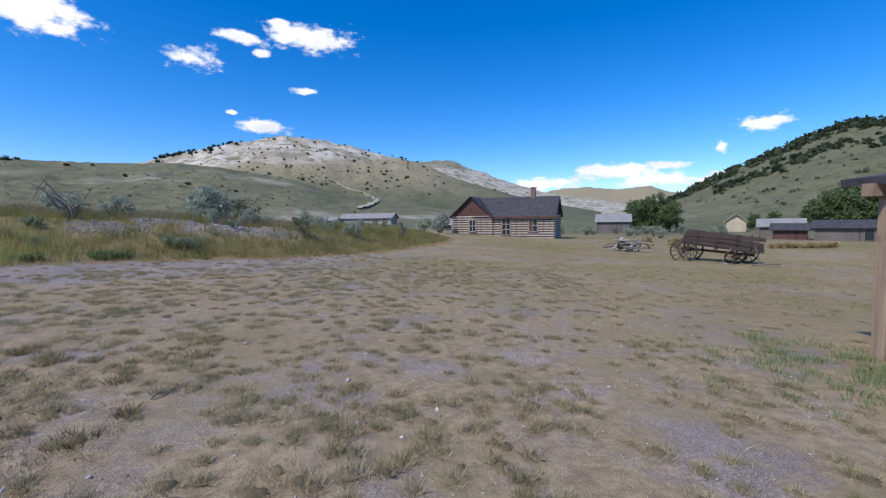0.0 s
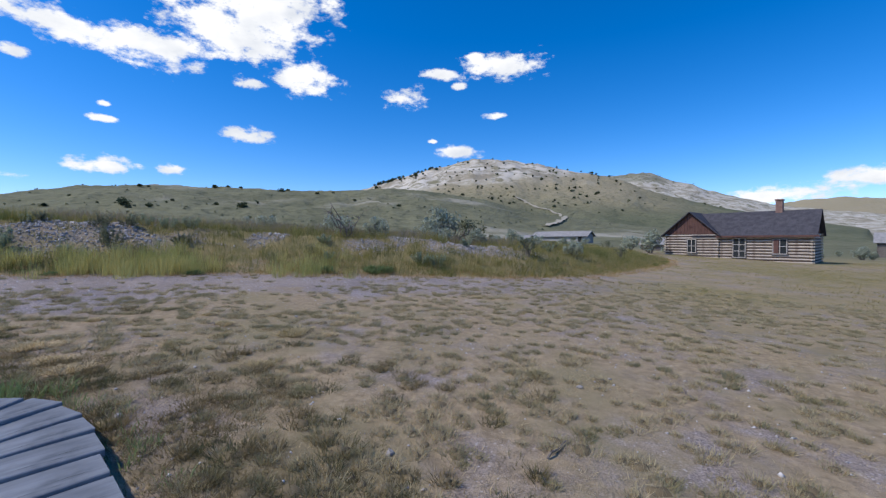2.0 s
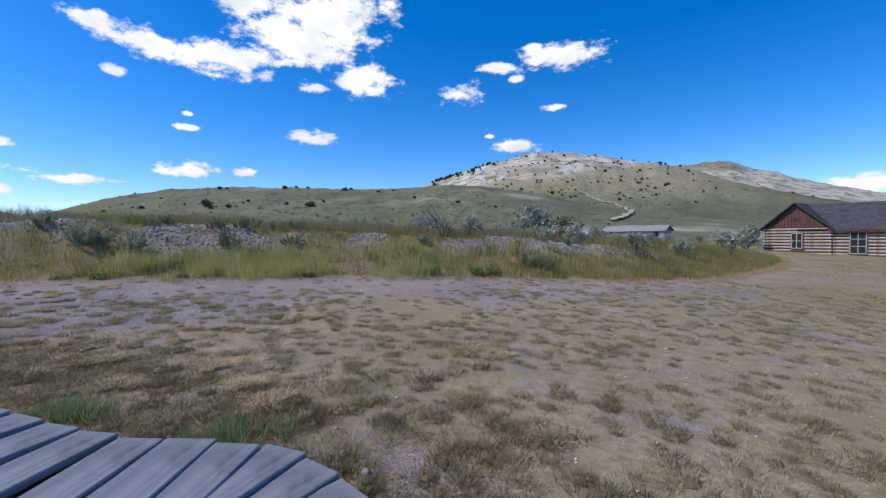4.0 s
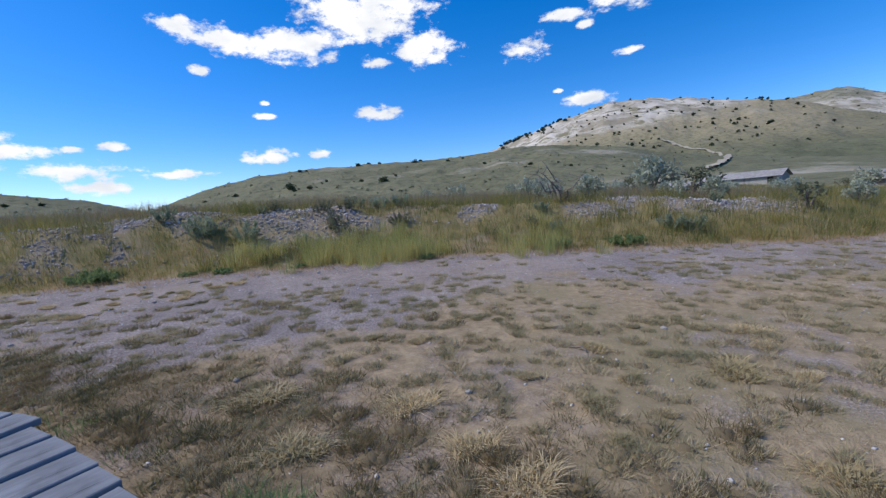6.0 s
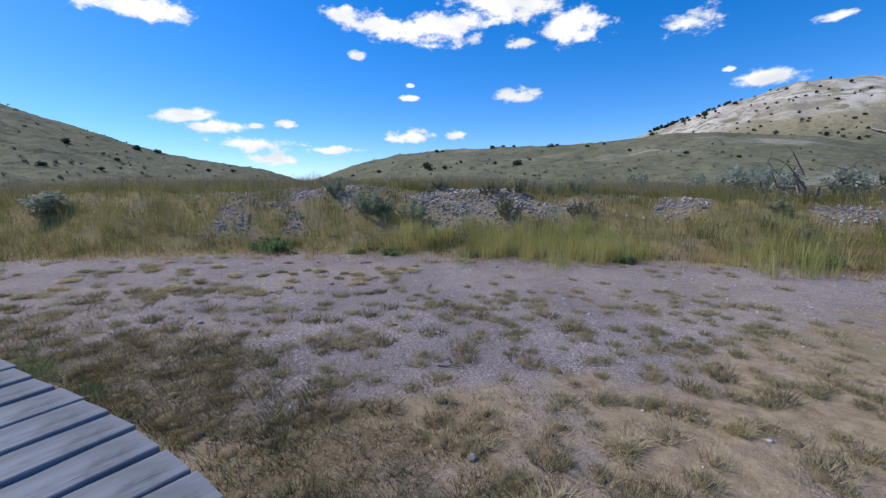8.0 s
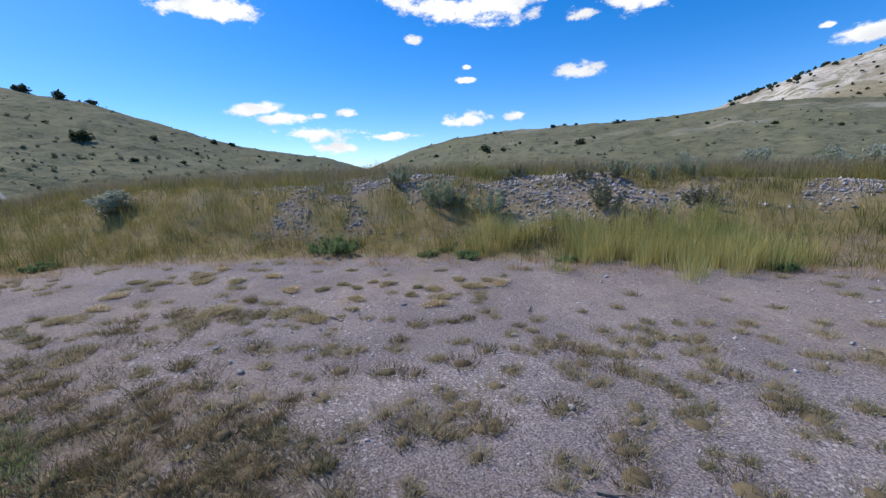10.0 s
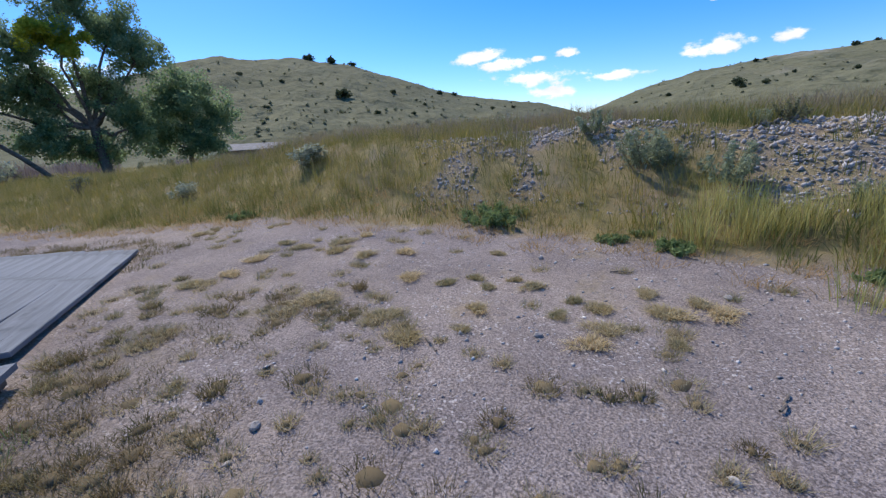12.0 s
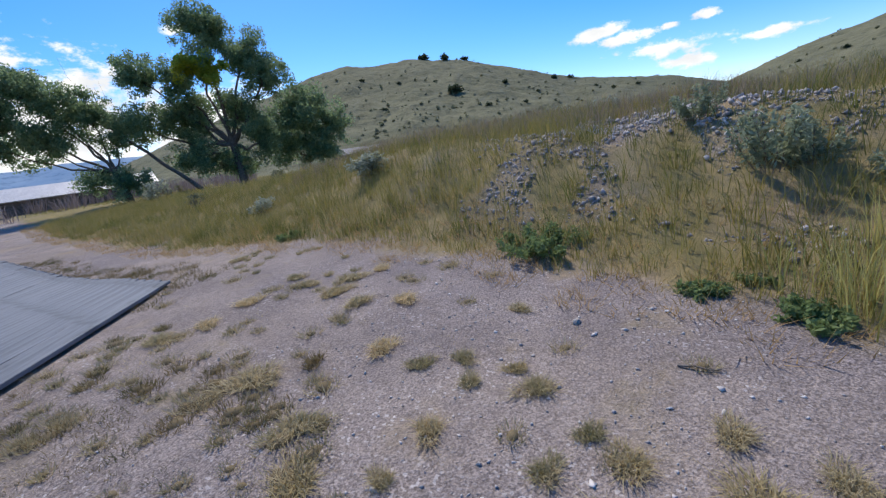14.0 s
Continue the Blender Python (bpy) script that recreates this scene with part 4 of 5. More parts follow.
def weed(x, y, s, seed):
    """A low spreading weed of many leafy shoots."""
    g = np.random.default_rng(seed)
    ob = thing("green_weed", pose(x, y, ground_z(x, y) - 0.02), "low spreading dark green weed at the foot of the bank", "weed", "weeds along the track")
    sh = Shape()
    lobes = []
    for k in range(34):
        a, r = g.uniform(0, 6.28), math.sqrt(g.uniform(0, 1)) * 0.5 * s
        h = g.uniform(0.16, 0.30) * s * (1.2 - r / s)
        tip = Vector((r * 1.25 * math.cos(a), r * 1.25 * math.sin(a), h))
        crooked(sh, (r * 0.4 * math.cos(a), r * 0.4 * math.sin(a), 0), tip, 0.005, 0.002, g, 3, 0.2, 4)
        for f in (0.45, 0.75, 1.0):
            lobes.append((tip.x * (0.4 + 0.6 * f), tip.y * (0.4 + 0.6 * f), h * f, 0.055 * s + 0.012, 0.055 * s + 0.012, 0.07 * s + 0.015))
    part("stalk", sh, LUSH, ob)
    part("leaves", leaf_cloud("leaves", lobes, int(5200 * s), 0.02, LUSH, seed, 0.1, 2.6), LUSH, ob)


for k, (x, y, s) in enumerate(((-16.95, 2.53, 0.85), (-15.25, 4.47, 0.42), (-15.7, 3.95, 0.3), (-15.9, 4.36, 0.26), (-9.0, 11.8, 0.8),
                               (-10.3, 10.75, 0.65), (-12.3, 8.0, 0.4), (-18.6, -2.4, 0.45), (-14.2, 5.75, 0.3))):
    weed(x, y, s, 200 + k)


def make_upright_weed(seed, mat):
    """A stiff grey-green weed: upright leafy plumes."""
    g = np.random.default_rng(seed)
    ob = thing("upright_weed", pose(0, 0, -50), "grey-green upright weed growing out of the rubble", "weed", "weeds on the rubble")
    sh, lobes = Shape(), []
    for k in range(16):
        a, r = g.uniform(0, 6.28), math.sqrt(g.uniform(0, 1)) * 0.3
        h = g.uniform(0.28, 0.62)
        tip = Vector((r * 1.5 * math.cos(a), r * 1.5 * math.sin(a), h))
        crooked(sh, (r * 0.5 * math.cos(a), r * 0.5 * math.sin(a), 0), tip, 0.006, 0.003, g, 3, 0.12, 4)
        for f in (0.35, 0.55, 0.75, 0.95):
            lobes.append((tip.x * (0.35 + 0.65 * f), tip.y * (0.35 + 0.65 * f), h * f, 0.06, 0.06, 0.09))
    part("stalk", sh, TWIG, ob)
    part("leaves", leaf_cloud("leaves", lobes, 1700, 0.024, mat, seed, 0.05, 2.8), mat, ob)
    return ob


UPRIGHT = [make_upright_weed(231, WEED_GREY), make_upright_weed(232, WEED_GREY), make_upright_weed(233, DARKSAGE)]
wx0, wy0 = bank_points(130, 1.0, 3.6, 38.8, 63, 234, lambda x, y, s, along, u: u < 0.25 + 1.4 * smooth(-0.1, 0.15, fbm(x / 1.5, y / 1.5, 3, 235)))
for k, (x, y) in enumerate(zip(wx0, wy0)):
    put(UPRIGHT[k % 3], float(x), float(y), g0.uniform(0.45, 0.85), g0.uniform(0, 360), squash=0.85)
for k, ob in enumerate(UPRIGHT):
    x, y = ((-16.4, 5.6), (-17.3, 4.9), (-15.2, 7.6))[k]
    ob.matrix_basis = pose(x, y, ground_z(x, y) - 0.03)


def dead_branches(x, y, s, seed):
    g = np.random.default_rng(seed)
    ob = thing("dead_branch", pose(x, y, ground_z(x, y)), "dead grey branches sticking out of the sagebrush", "branch")
    for k in range(6):
        a = g.uniform(0, 6.28)
        sh = Shape()
        top = (0.8 * s * math.cos(a), 0.8 * s * math.sin(a), g.uniform(0.5, 1.1) * s)
        end = crooked(sh, (0, 0, 0), top, 0.035, 0.012, g, 4, 0.3, 5)
        for q in range(3):
            crooked(sh, end, end + Vector(g.normal(0, 0.25, 3)) * s, 0.011, 0.004, g, 2, 0.2, 4)
        part("branch", sh, TWIG, ob)


dead_branches(-11.45, 13.5, 1.1, 301)
dead_branches(-9.3, 18.9, 0.9, 302)


def make_tree(name, lobes, label, seed, leaves=11000, size=0.2, trunk=0.3, lean=(0, 0), mats=(LEAF,), yellow=()):
    g = np.random.default_rng(seed)
    ob = thing(name, pose(0, 0, -60), label, "tree")
    sh = Shape()
    top = max(q[2] for q in lobes)
    fork = Vector((lean[0], lean[1], top * 0.28))
    crooked(sh, (0, 0, -0.2), fork, trunk, trunk * 0.75, g, 5, 0.05, 9)
    stems = [Vector((q[0] * 0.4 + lean[0] * 0.5, q[1] * 0.4, max(q[2] * 0.6, fork.z * 0.8))) for q in lobes]
    for q, mid in zip(lobes, stems):
        base = fork if q[2] > fork.z else Vector((lean[0] * 0.3, 0, fork.z * 0.4))
        e = crooked(sh, base, mid, trunk * 0.5, trunk * 0.3, g, 4, 0.12, 6)
        e = crooked(sh, e, q[:3], trunk * 0.3, trunk * 0.12, g, 4, 0.15, 5)
        for k in range(9):
            d = Vector(g.normal(0, 1, 3)).normalized()
            tip = Vector(q[:3]) + Vector((d.x * q[3], d.y * q[4], d.z * q[5])) * 0.8
            crooked(sh, Vector(q[:3]).lerp(mid, g.uniform(0, 0.4)), tip, trunk * 0.1, 0.012, g, 3, 0.2, 4)
    part("trunk", sh, BARK, ob, smooth=True)
    # each lobe breaks into sprays
    sprays, gold = [], []
    for i, q in enumerate(lobes):
        for k in range(64):
            d = g.normal(0, 1, 3)
            d /= np.linalg.norm(d)
            c = np.array(q[:3]) + d * np.array(q[3:]) * g.uniform(0.15, 1.12)
            r = g.uniform(0.2, 0.38) * np.array(q[3:]).mean()
            (gold if i in yellow and k < 40 else sprays).append((*c, r * 1.05, r * 1.05, r * 0.95))
    part("crown", leaf_cloud("crown", sprays, leaves, size, mats[0], seed, 0.1, 1.3), mats[0], ob)
    # sprays whose backlit glow is put into the leaf colour
    if gold:
        part("yellow_spray", leaf_cloud("yellow_spray", gold, leaves // 9, size, LEAF_BACKLIT, seed + 1, 0.1, 1.3), LEAF_BACKLIT, ob, "leaves coloured yellow as if sun shone through")
    return ob


def plant(ob, x, y, scale=1.0, turn=0.0):
    ob.matrix_basis = pose(x, y, ground_z(x, y), 0, 0, turn)
    ob.scale = (scale,) * 3
    return ob


BIG = make_tree("cottonwood", [(-0.9, 0, 13.7, 2.6, 2.3, 2.2), (2.2, 0.5, 11.6, 2.4, 2.3, 2.1), (-6.4, 0.4, 10.1, 2.0, 2.0, 1.7), (-1.5, -2.2, 10.0, 2.0, 1.6, 1.5), (3.7, 0, 9.4, 2.1, 2.1, 1.9),
                               (-7.3, 0, 6.2, 2.4, 2.2, 1.5), (-3.4, 0.8, 7.0, 2.7, 2.4, 2.0), (0.9, 0.8, 6.8, 2.5, 2.3, 1.8), (-3.4, 0, 3.2, 2.3, 2.2, 1.6), (2.5, -0.3, 3.9, 1.9, 2.0, 2.1),
                               (-0.6, 0.5, 2.0, 2.2, 2.0, 1.6), (-3.9, 0.2, 9.9, 1.6, 1.6, 1.4)],
                "tall cottonwood with a broad gappy green crown and a bough coloured yellow as backlit", 401, 130000, 0.125, 0.42, (-0.3, 0), yellow=(3,))
plant(BIG, -44.5, -28.1, 1.0, 134)
SIDE = make_tree("cottonwood", [(0, 0, 5.6, 2.6, 2.4, 2.6), (2.4, 0.4, 4.2, 2.2, 2, 2.2), (-1.8, 0.3, 3.2, 2, 2, 2), (1.2, -0.4, 2.2, 2.6, 2.2, 1.8)],
                 "dense dark green cottonwood beside a taller one", 402, 36000, 0.14, 0.22)
plant(SIDE, -50.6, -24.8, 1.12, 128)
LOW = make_tree("cottonwood", [(-5.0, 0, 9.0, 1.9, 1.8, 1.5), (-6.4, 0.3, 7.0, 1.9, 1.8, 1.7), (-3.4, -0.3, 8.0, 2.2, 2.0, 1.8), (-1.0, 0, 6.9, 2.0, 1.9, 1.8), (0.2, 0.2, 4.9, 1.6, 1.6, 1.2),
                               (-4.5, 0, 5.0, 2.3, 2.1, 1.6), (-7.0, 0, 5.0, 1.4, 1.4, 1.2), (0.0, 0, 1.4, 2.1, 2, 1.3), (-1.9, 0, 2.0, 1.4, 1.4, 1.0)],
                "leaning cottonwood with a see-through crown and low suckers", 403, 52000, 0.12, 0.24, (-0.6, 0))
plant(LOW, -36.2, -32.0, 1.0, 146)


def leaning_snag():
    g = np.random.default_rng(404)
    ob = thing("dead_tree", pose(-40.2, -29.0, ground_z(-40.2, -29.0), 0, 0, 138), "bare dead tree leaning far over in the grass", "tree")
    sh = Shape()
    e = crooked(sh, (0.4, 0, -0.3), (-4.9, 0, 5.6), 0.19, 0.10, g, 6, 0.05, 7)
    part("trunk", sh, BARK, ob, smooth=True)
    for tip in ((-6.9, 0.3, 8.2), (-6.8, -0.5, 6.6), (-5.5, 0.4, 8.6)):
        sh = Shape()
        f = crooked(sh, e, tip, 0.06, 0.02, g, 4, 0.12, 5)
        for k in range(6):
            crooked(sh, e.lerp(f, g.uniform(0.3, 1)), f + Vector(g.normal(0, 0.7, 3)) + Vector((-0.4, 0, 0.4)), 0.015, 0.005, g, 3, 0.15, 4)
        part("branch", sh, BARK, ob)


leaning_snag()


def brush(name, pts, label, tall, seed):
    x, y = np.array(pts).T
    tagged(blades(name, x, y, 26, tall, 0.8, 0.035, BRUSH, 0.35, seed), label, "brush", kind="stuff")


BRUSH = blade_material("bare_brush", (0.17, 0.14, 0.15), (0.26, 0.22, 0.225))
pts = []
for az, r in zip(g0.uniform(133, 158, 160), g0.uniform(46, 85, 160)):
    pts.append((-12 - r * math.sin(radians(az)), 3.2 + r * math.cos(radians(az))))
brush("bare_brush", pts, "bare purple-grey willow brush beyond the grass slope", 1.7, 71)
pts = []
for az, r in zip(g0.uniform(100, 127, 130), g0.uniform(62, 95, 130)):
    pts.append((-12 - r * math.sin(radians(az)), 3.2 + r * math.cos(radians(az))))
brush("hill_foot_brush", pts, "grey brush along the foot of the hill", 1.1, 72)

# trees beyond the log house and along the creek
FAR_TREE = make_tree("cottonwood", [(0, 0, 5.6, 2.6, 2.4, 2.6), (2.4, 0.4, 4.2, 2.2, 2, 2.2), (-1.8, 0.3, 3.2, 2, 2, 2), (1.2, -0.4, 2.2, 2.6, 2.2, 1.8)],
                     "green cottonwood in a clump beyond the log house", 405, 9000, 0.26, 0.22, mats=(LEAF_DARK,))
plant(FAR_TREE, 45.2, 92, 0.85, 30)
for x, y, s, turn in ((43.2, 90.4, 0.66, 20), (46.8, 88.5, 0.78, 100), (48.9, 87.4, 0.62, 200)):
    put(FAR_TREE, x, y, s * 1.25, turn, label="green cottonwood in a clump beyond the log house")
for x, y, s, turn in ((81.5, 91, 0.45, 40), (85.5, 90.5, 0.78, 150), (88.5, 89, 0.95, 250), (91, 86, 0.85, 10), (96, 95, 0.8, 80), (74, 97, 0.35, 190), (78, 96, 0.4, 60)):
    put(FAR_TREE, x, y, s * 1.3, turn, label="dark green cottonwood along the creek")


def make_juniper(seed):
    ob = thing("juniper", pose(0, 0, -70), "dark rounded juniper dotted on the grassy hill", "tree", "junipers on the hills")
    g = np.random.default_rng(seed)
    lobes = [(g.normal(0, 0.35), g.normal(0, 0.35), g.uniform(0.4, 1.2), *g.uniform(0.45, 0.75, 3)) for k in range(6)]
    part("trunk", Shape().rod((0, 0, -0.4), (0, 0, 0.7), 0.12, 0.07), BARK, ob)
    part("crown", leaf_cloud("crown", lobes, 420, 0.26, JUNIPER, seed, 0.3, 1.5), JUNIPER, ob)
    return ob


JUNIPERS = [make_juniper(s) for s in (501, 502, 503)]
SPOTS_A = [(60.5, 3.9, 3.0), (60.2, 3.6, 1.6), (58.2, 3.8, 1.5), (48.6, 4.1, 2.6), (51.5, 4.3, 1.3), (44.2, 6.2, 2.6), (43.5, 6.3, 1.6), (51.8, 6.5, 2.2), (50.4, 6.5, 1.6), (49.0, 6.6, 1.8),
           (39.8, 6.0, 1.6), (37.9, 6.1, 1.5), (59.2, 6.0, 1.7), (58.4, 6.1, 1.2), (66.9, 3.4, 1.4), (70.2, 3.0, 1.2), (35, 5.2, 1.2), (29, 4.4, 1.2), (24, 3.8, 1.2)]
SPOTS_B = [(105.5, 5.9, 3.0), (99.4, 6.2, 1.6), (106.8, 10.6, 3.6), (109.2, 10.9, 3.4), (104.2, 9.9, 2.4), (93.6, 5.7, 2.6), (91.8, 5.4, 2.0), (87, 3.6, 1.4), (112.6, 7.6, 1.4), (101.5, 3.9, 1.2),
           (97, 3.4, 1.1), (114.4, 5.0, 1.2), (108, 7.4, 1.0), (117, 8.6, 1.3), (95.5, 4.6, 1.0), (89, 4.2, 1.1), (84.5, 3.6, 1.2)]
for az, el, s in SPOTS_A + SPOTS_B:
    p = on_slope(az, el)
    put(JUNIPERS[int(g0.integers(0, 3))], p.x, p.y, s * 1.2, g0.uniform(0, 360), 0.5, squash=0.72)
for k in range(70):
    az, el = g0.uniform(-8, 33), g0.uniform(4.5, 10.2)
    p = on_slope(az, el, 480)
    if p.y > 300:
        put(JUNIPERS[k % 3], p.x, p.y, g0.uniform(1.2, 3.0), g0.uniform(0, 360), 0.6)
for k in range(34):
    p = on_slope(24 + 9 * k / 34 + g0.normal(0, 0.3), 7.5 + 2.6 * (34 - k) / 34 + g0.normal(0, 0.25) - 0.35, 480)
    put(JUNIPERS[k % 3], p.x, p.y, g0.uniform(2.5, 4.6), g0.uniform(0, 360), 0.8)
for k, ob in enumerate(JUNIPERS):
    p = on_slope(65 - 9 * k, 4.6)
    ob.matrix_basis = pose(p.x, p.y, p.z - 0.2)


def dots(name, az0, az1, el0, el1, n, size, mat, label, seed, lo=60, crest=None):
    """Far scrub: small leafy clumps on a hillside, all one mesh."""
    g = np.random.default_rng(seed)
    spots = []
    for az, el in zip(g.uniform(az0, az1, n), g.uniform(el0, el1, n)):
        if crest:
            el = float(np.interp(-az, [-q[0] for q in crest], [q[1] for q in crest])) - el
        p = on_slope(az, el, lo)
        r = (p - Vector((CX, CY, CZ))).length
        if math.degrees(math.asin((p.z - CZ) / r)) > el - 0.6:
            spots.append((p.x + g.normal(0, r * 0.012), p.y + g.normal(0, r * 0.012)))
    spots = np.array(spots)
    ground = height(spots[:, 0], spots[:, 1])
    vs = []
    for (x, y), z in zip(spots, ground):
        s = size * g.uniform(0.4, 1.6)
        c = np.array((x, y, z)) + g.normal(0, 1, (14, 3)) * s * [0.42, 0.42, 0.3] + [0, 0, 0.3 * s]
        a = g.normal(0, 1, (14, 3)) * s * 0.4
        b = g.normal(0, 1, (14, 3)) * s * 0.4
        vs.append(np.stack([c - a, c + b, c + a, c - b], 1))
    v = np.concatenate(vs).reshape(-1, 3)
    tagged(new(name, array_mesh(name, v, np.arange(len(v)).reshape(-1, 4), mat)), label, "scrub", kind="stuff")


dots("green_hill_scrub", 0, 78, 1.0, 6.6, 330, 0.55, DARKSAGE, "low scrub scattered over the green hill", 601)
dots("west_hill_scrub", 78, 140, 1.5, 10.5, 650, 0.55, DARKSAGE, "low dark scrub over the western hill", 602)
dots("rocky_hill_scrub", -10, 33, 3.5, 10.5, 260, 1.7, JUNIPER, "scrub and stunted trees on the rocky mountain", 603, 480)
dots("east_hill_scrub", -60, -28, 1.0, 8.0, 260, 0.9, DARKSAGE, "conifers and scrub over the eastern hill", 604, 120)
dots("east_hill_wood", -50, -29, 0.1, 1.0, 420, 2.3, JUNIPER, "dark conifer wood along the eastern ridge", 605, 200, EAST_HILL)
dots("east_hill_gully_wood", -50, -35, 1.9, 2.5, 110, 2.0, JUNIPER, "dark conifers in a line across the eastern hill", 606, 150, EAST_HILL)


# ---- buildings ----
def gable_house(name, label, x, y, yaw, size, wall_h, ridge_h, wall_mat, roof_mat, along=True, openings=(), overhang=0.4, z=None):
    """A small gabled building; size is its length and depth, the ridge runs along its length."""
    length, deep = size
    z = min(ground_z(x, y), ground_z(x + 2, y - 2)) - 0.05 if z is None else z
    ob = thing(name, pose(x, y, z, 0, 0, yaw), label, "building")
    hx, hy = length / 2, deep / 2
    for sx, sy, w, turn in ((0, -1, length, 0), (0, 1, length, 180), (1, 0, deep, 90), (-1, 0, deep, 270)):
        wall = part("wall", Shape().box((0, 0, wall_h / 2), (w - 0.2, 0.13, wall_h)), wall_mat, ob)
        n = max(4, int(wall_h / 0.28))
        plank = Shape().box((0, 0, 0), (w, 0.2, wall_h / n * 0.9), bevel=0.03).mesh("plank", wall_mat)
        for k in range(n):
            part("plank", plank, wall_mat, wall).location = (0.05 * (k % 2), 0, (k + 0.5) * wall_h / n)
        wall.location = (sx * (hx - 0.1), sy * (hy - 0.1), 0)
        wall.rotation_euler = (0, 0, radians(turn))
    for s in (-1, 1):
        part("gable", Shape().slab([(s * (hx - 0.12), -hy, wall_h), (s * (hx - 0.12), hy, wall_h), (s * (hx - 0.12), 0, ridge_h)], 0.1 * s), wall_mat, ob)
        drop = (ridge_h - wall_h) / hy * overhang
        a, b = hx + overhang, hy + overhang
        roof = [(-a, s * b, wall_h - drop + 0.06), (a, s * b, wall_h - drop + 0.06), (a, 0, ridge_h + 0.06), (-a, 0, ridge_h + 0.06)]
        part("roof", Shape().slab(roof if s < 0 else roof[::-1], 0.09), roof_mat, ob)
    for u, bottom, w, h in openings:
        q = part("window", Shape().box((u, -hy - 0.02, bottom + h / 2), (w, 0.1, h)), OLD_WOOD, ob)
        part("pane", Shape().box((u, -hy - 0.05, bottom + h / 2), (w - 0.16, 0.07, h - 0.16)), GLASS, q)
    return ob


def log_house():
    ob = thing("log_house", pose(2.4, 57.4, -0.9, 0, 0, -23.6), "weathered pale log house with dark roof and red-brown gable", "house")
    eave, ridge, row = 3.1, 5.45, 0.31
    g = np.random.default_rng(77)

    def wall(name, a, b, holes=()):
        """A log wall from a to b; holes are (from, to, bottom, top) along it."""
        a, b = Vector((*a, 0)), Vector((*b, 0))
        ll, d = (b - a).length, (b - a).normalized()
        side = Vector((-d.y, d.x, 0))
        w = part(name, Shape(), CHINK, ob)
        sh = Shape()
        cuts = sorted([0, ll] + [q for h in holes for q in h[:2]])
        for u0, u1 in zip(cuts, cuts[1:]):
            hole = [h for h in holes if abs(h[0] - u0) < 1e-6 and abs(h[1] - u1) < 1e-6]
            spans = [(0, hole[0][2]), (hole[0][3], eave)] if hole else [(0, eave)]
            for z0, z1 in spans:
                if z1 - z0 > 0.02:
                    m = a + d * (u0 + u1) / 2
                    sh.box((m.x, m.y, (z0 + z1) / 2), (u1 - u0, 0.12, z1 - z0), pose(0, 0, 0, 0, 0, math.degrees(math.atan2(d.y, d.x))))
        w.data = sh.mesh("chinking", CHINK)
        for k in range(int(eave / row)):
            zc = (k + 0.5) * row
            bits, u = [], -0.22
            for h in sorted(holes):
                if h[2] - 0.1 < zc < h[3] + 0.1:
                    bits.append((u, h[0] - 0.08))
                    u = h[1] + 0.08
            bits.append((u, ll + 0.22))
            for u0, u1 in bits:
                log = Shape().rod((0, 0, 0), (u1 - u0, 0, 0), row * 0.38 * g.uniform(0.92, 1.06), row * 0.38 * g.uniform(0.9, 1.05), 8)
                o = part("log", log, LOG, w, smooth=False)
                o.location = a + d * u0 + Vector((0, 0, zc))
                o.rotation_euler = (0, 0, math.atan2(d.y, d.x))

    wing, full, deep = 5.2, 13.2, 6.4
    wall("front_wall_wing", (0, 0), (wing, 0), [(2.35, 3.2, 1.0, 2.5)])
    wall("front_wall", (wing, 0.2), (full, 0.2), [(1.55, 2.65, 0.55, 2.6), (5.0, 6.1, 1.0, 2.5)])
    wall("end_wall", (full, 0.2), (full, deep))
    wall("back_wall", (full, deep), (0, deep + 2))
    wall("side_wall", (0, deep + 2), (0, 0))
    # gables with upright red-brown boards
    for k in range(18):
        w = wing / 18
        u = (k + 0.5) * w
        h = (ridge - eave) * (1 - abs(u - wing / 2) / (wing / 2 + 0.2))
        part("gable_board", Shape().box((u, -0.05, eave + h / 2), (w * 0.92, 0.06, h)), REDWOOD, ob)
    part("gable", Shape().slab([(full, 0.2, eave), (full, deep, eave), (full, deep / 2 + 0.1, ridge)], 0.1), REDWOOD, ob)
    o = 0.45
    fall = (ridge - eave) / (wing / 2) * o
    for s in (0, 1):
        u = -o if s == 0 else wing + o
        p = [(u, -o, eave - fall + 0.12), (wing / 2, -o, ridge + 0.12), (wing / 2, deep + 2.4, ridge + 0.12), (u, deep + 2.4, eave - fall + 0.12)]
        part("roof", Shape().slab(p if s else p[::-1], 0.1), ROOFING, ob)
    mid = deep / 2 + 0.1
    fall = (ridge - eave) / (mid - 0.2) * o
    part("roof", Shape().slab([(wing / 2 + 0.2, 0.2 - o, eave - fall + 0.1), (full + o, 0.2 - o, eave - fall + 0.1), (full + o, mid, ridge + 0.1), (wing / 2 + 0.2, mid, ridge + 0.1)], 0.1), ROOFING, ob)
    part("roof", Shape().slab([(full + o, deep + o, eave - fall + 0.1), (wing / 2 + 0.2, deep + o, eave - fall + 0.1), (wing / 2 + 0.2, mid, ridge + 0.1), (full + o, mid, ridge + 0.1)], 0.1), ROOFING, ob)
    part("fascia", Shape().box(((wing + full) / 2 + 0.3, 0.2 - o - 0.02, eave - fall + 0.03), (full - wing + 0.6, 0.05, 0.2)), REDWOOD, ob)
    ch = part("chimney", Shape().box((10.2, mid, ridge + 0.45), (0.62, 0.62, 1.5), bevel=0.04), BRICK, ob)
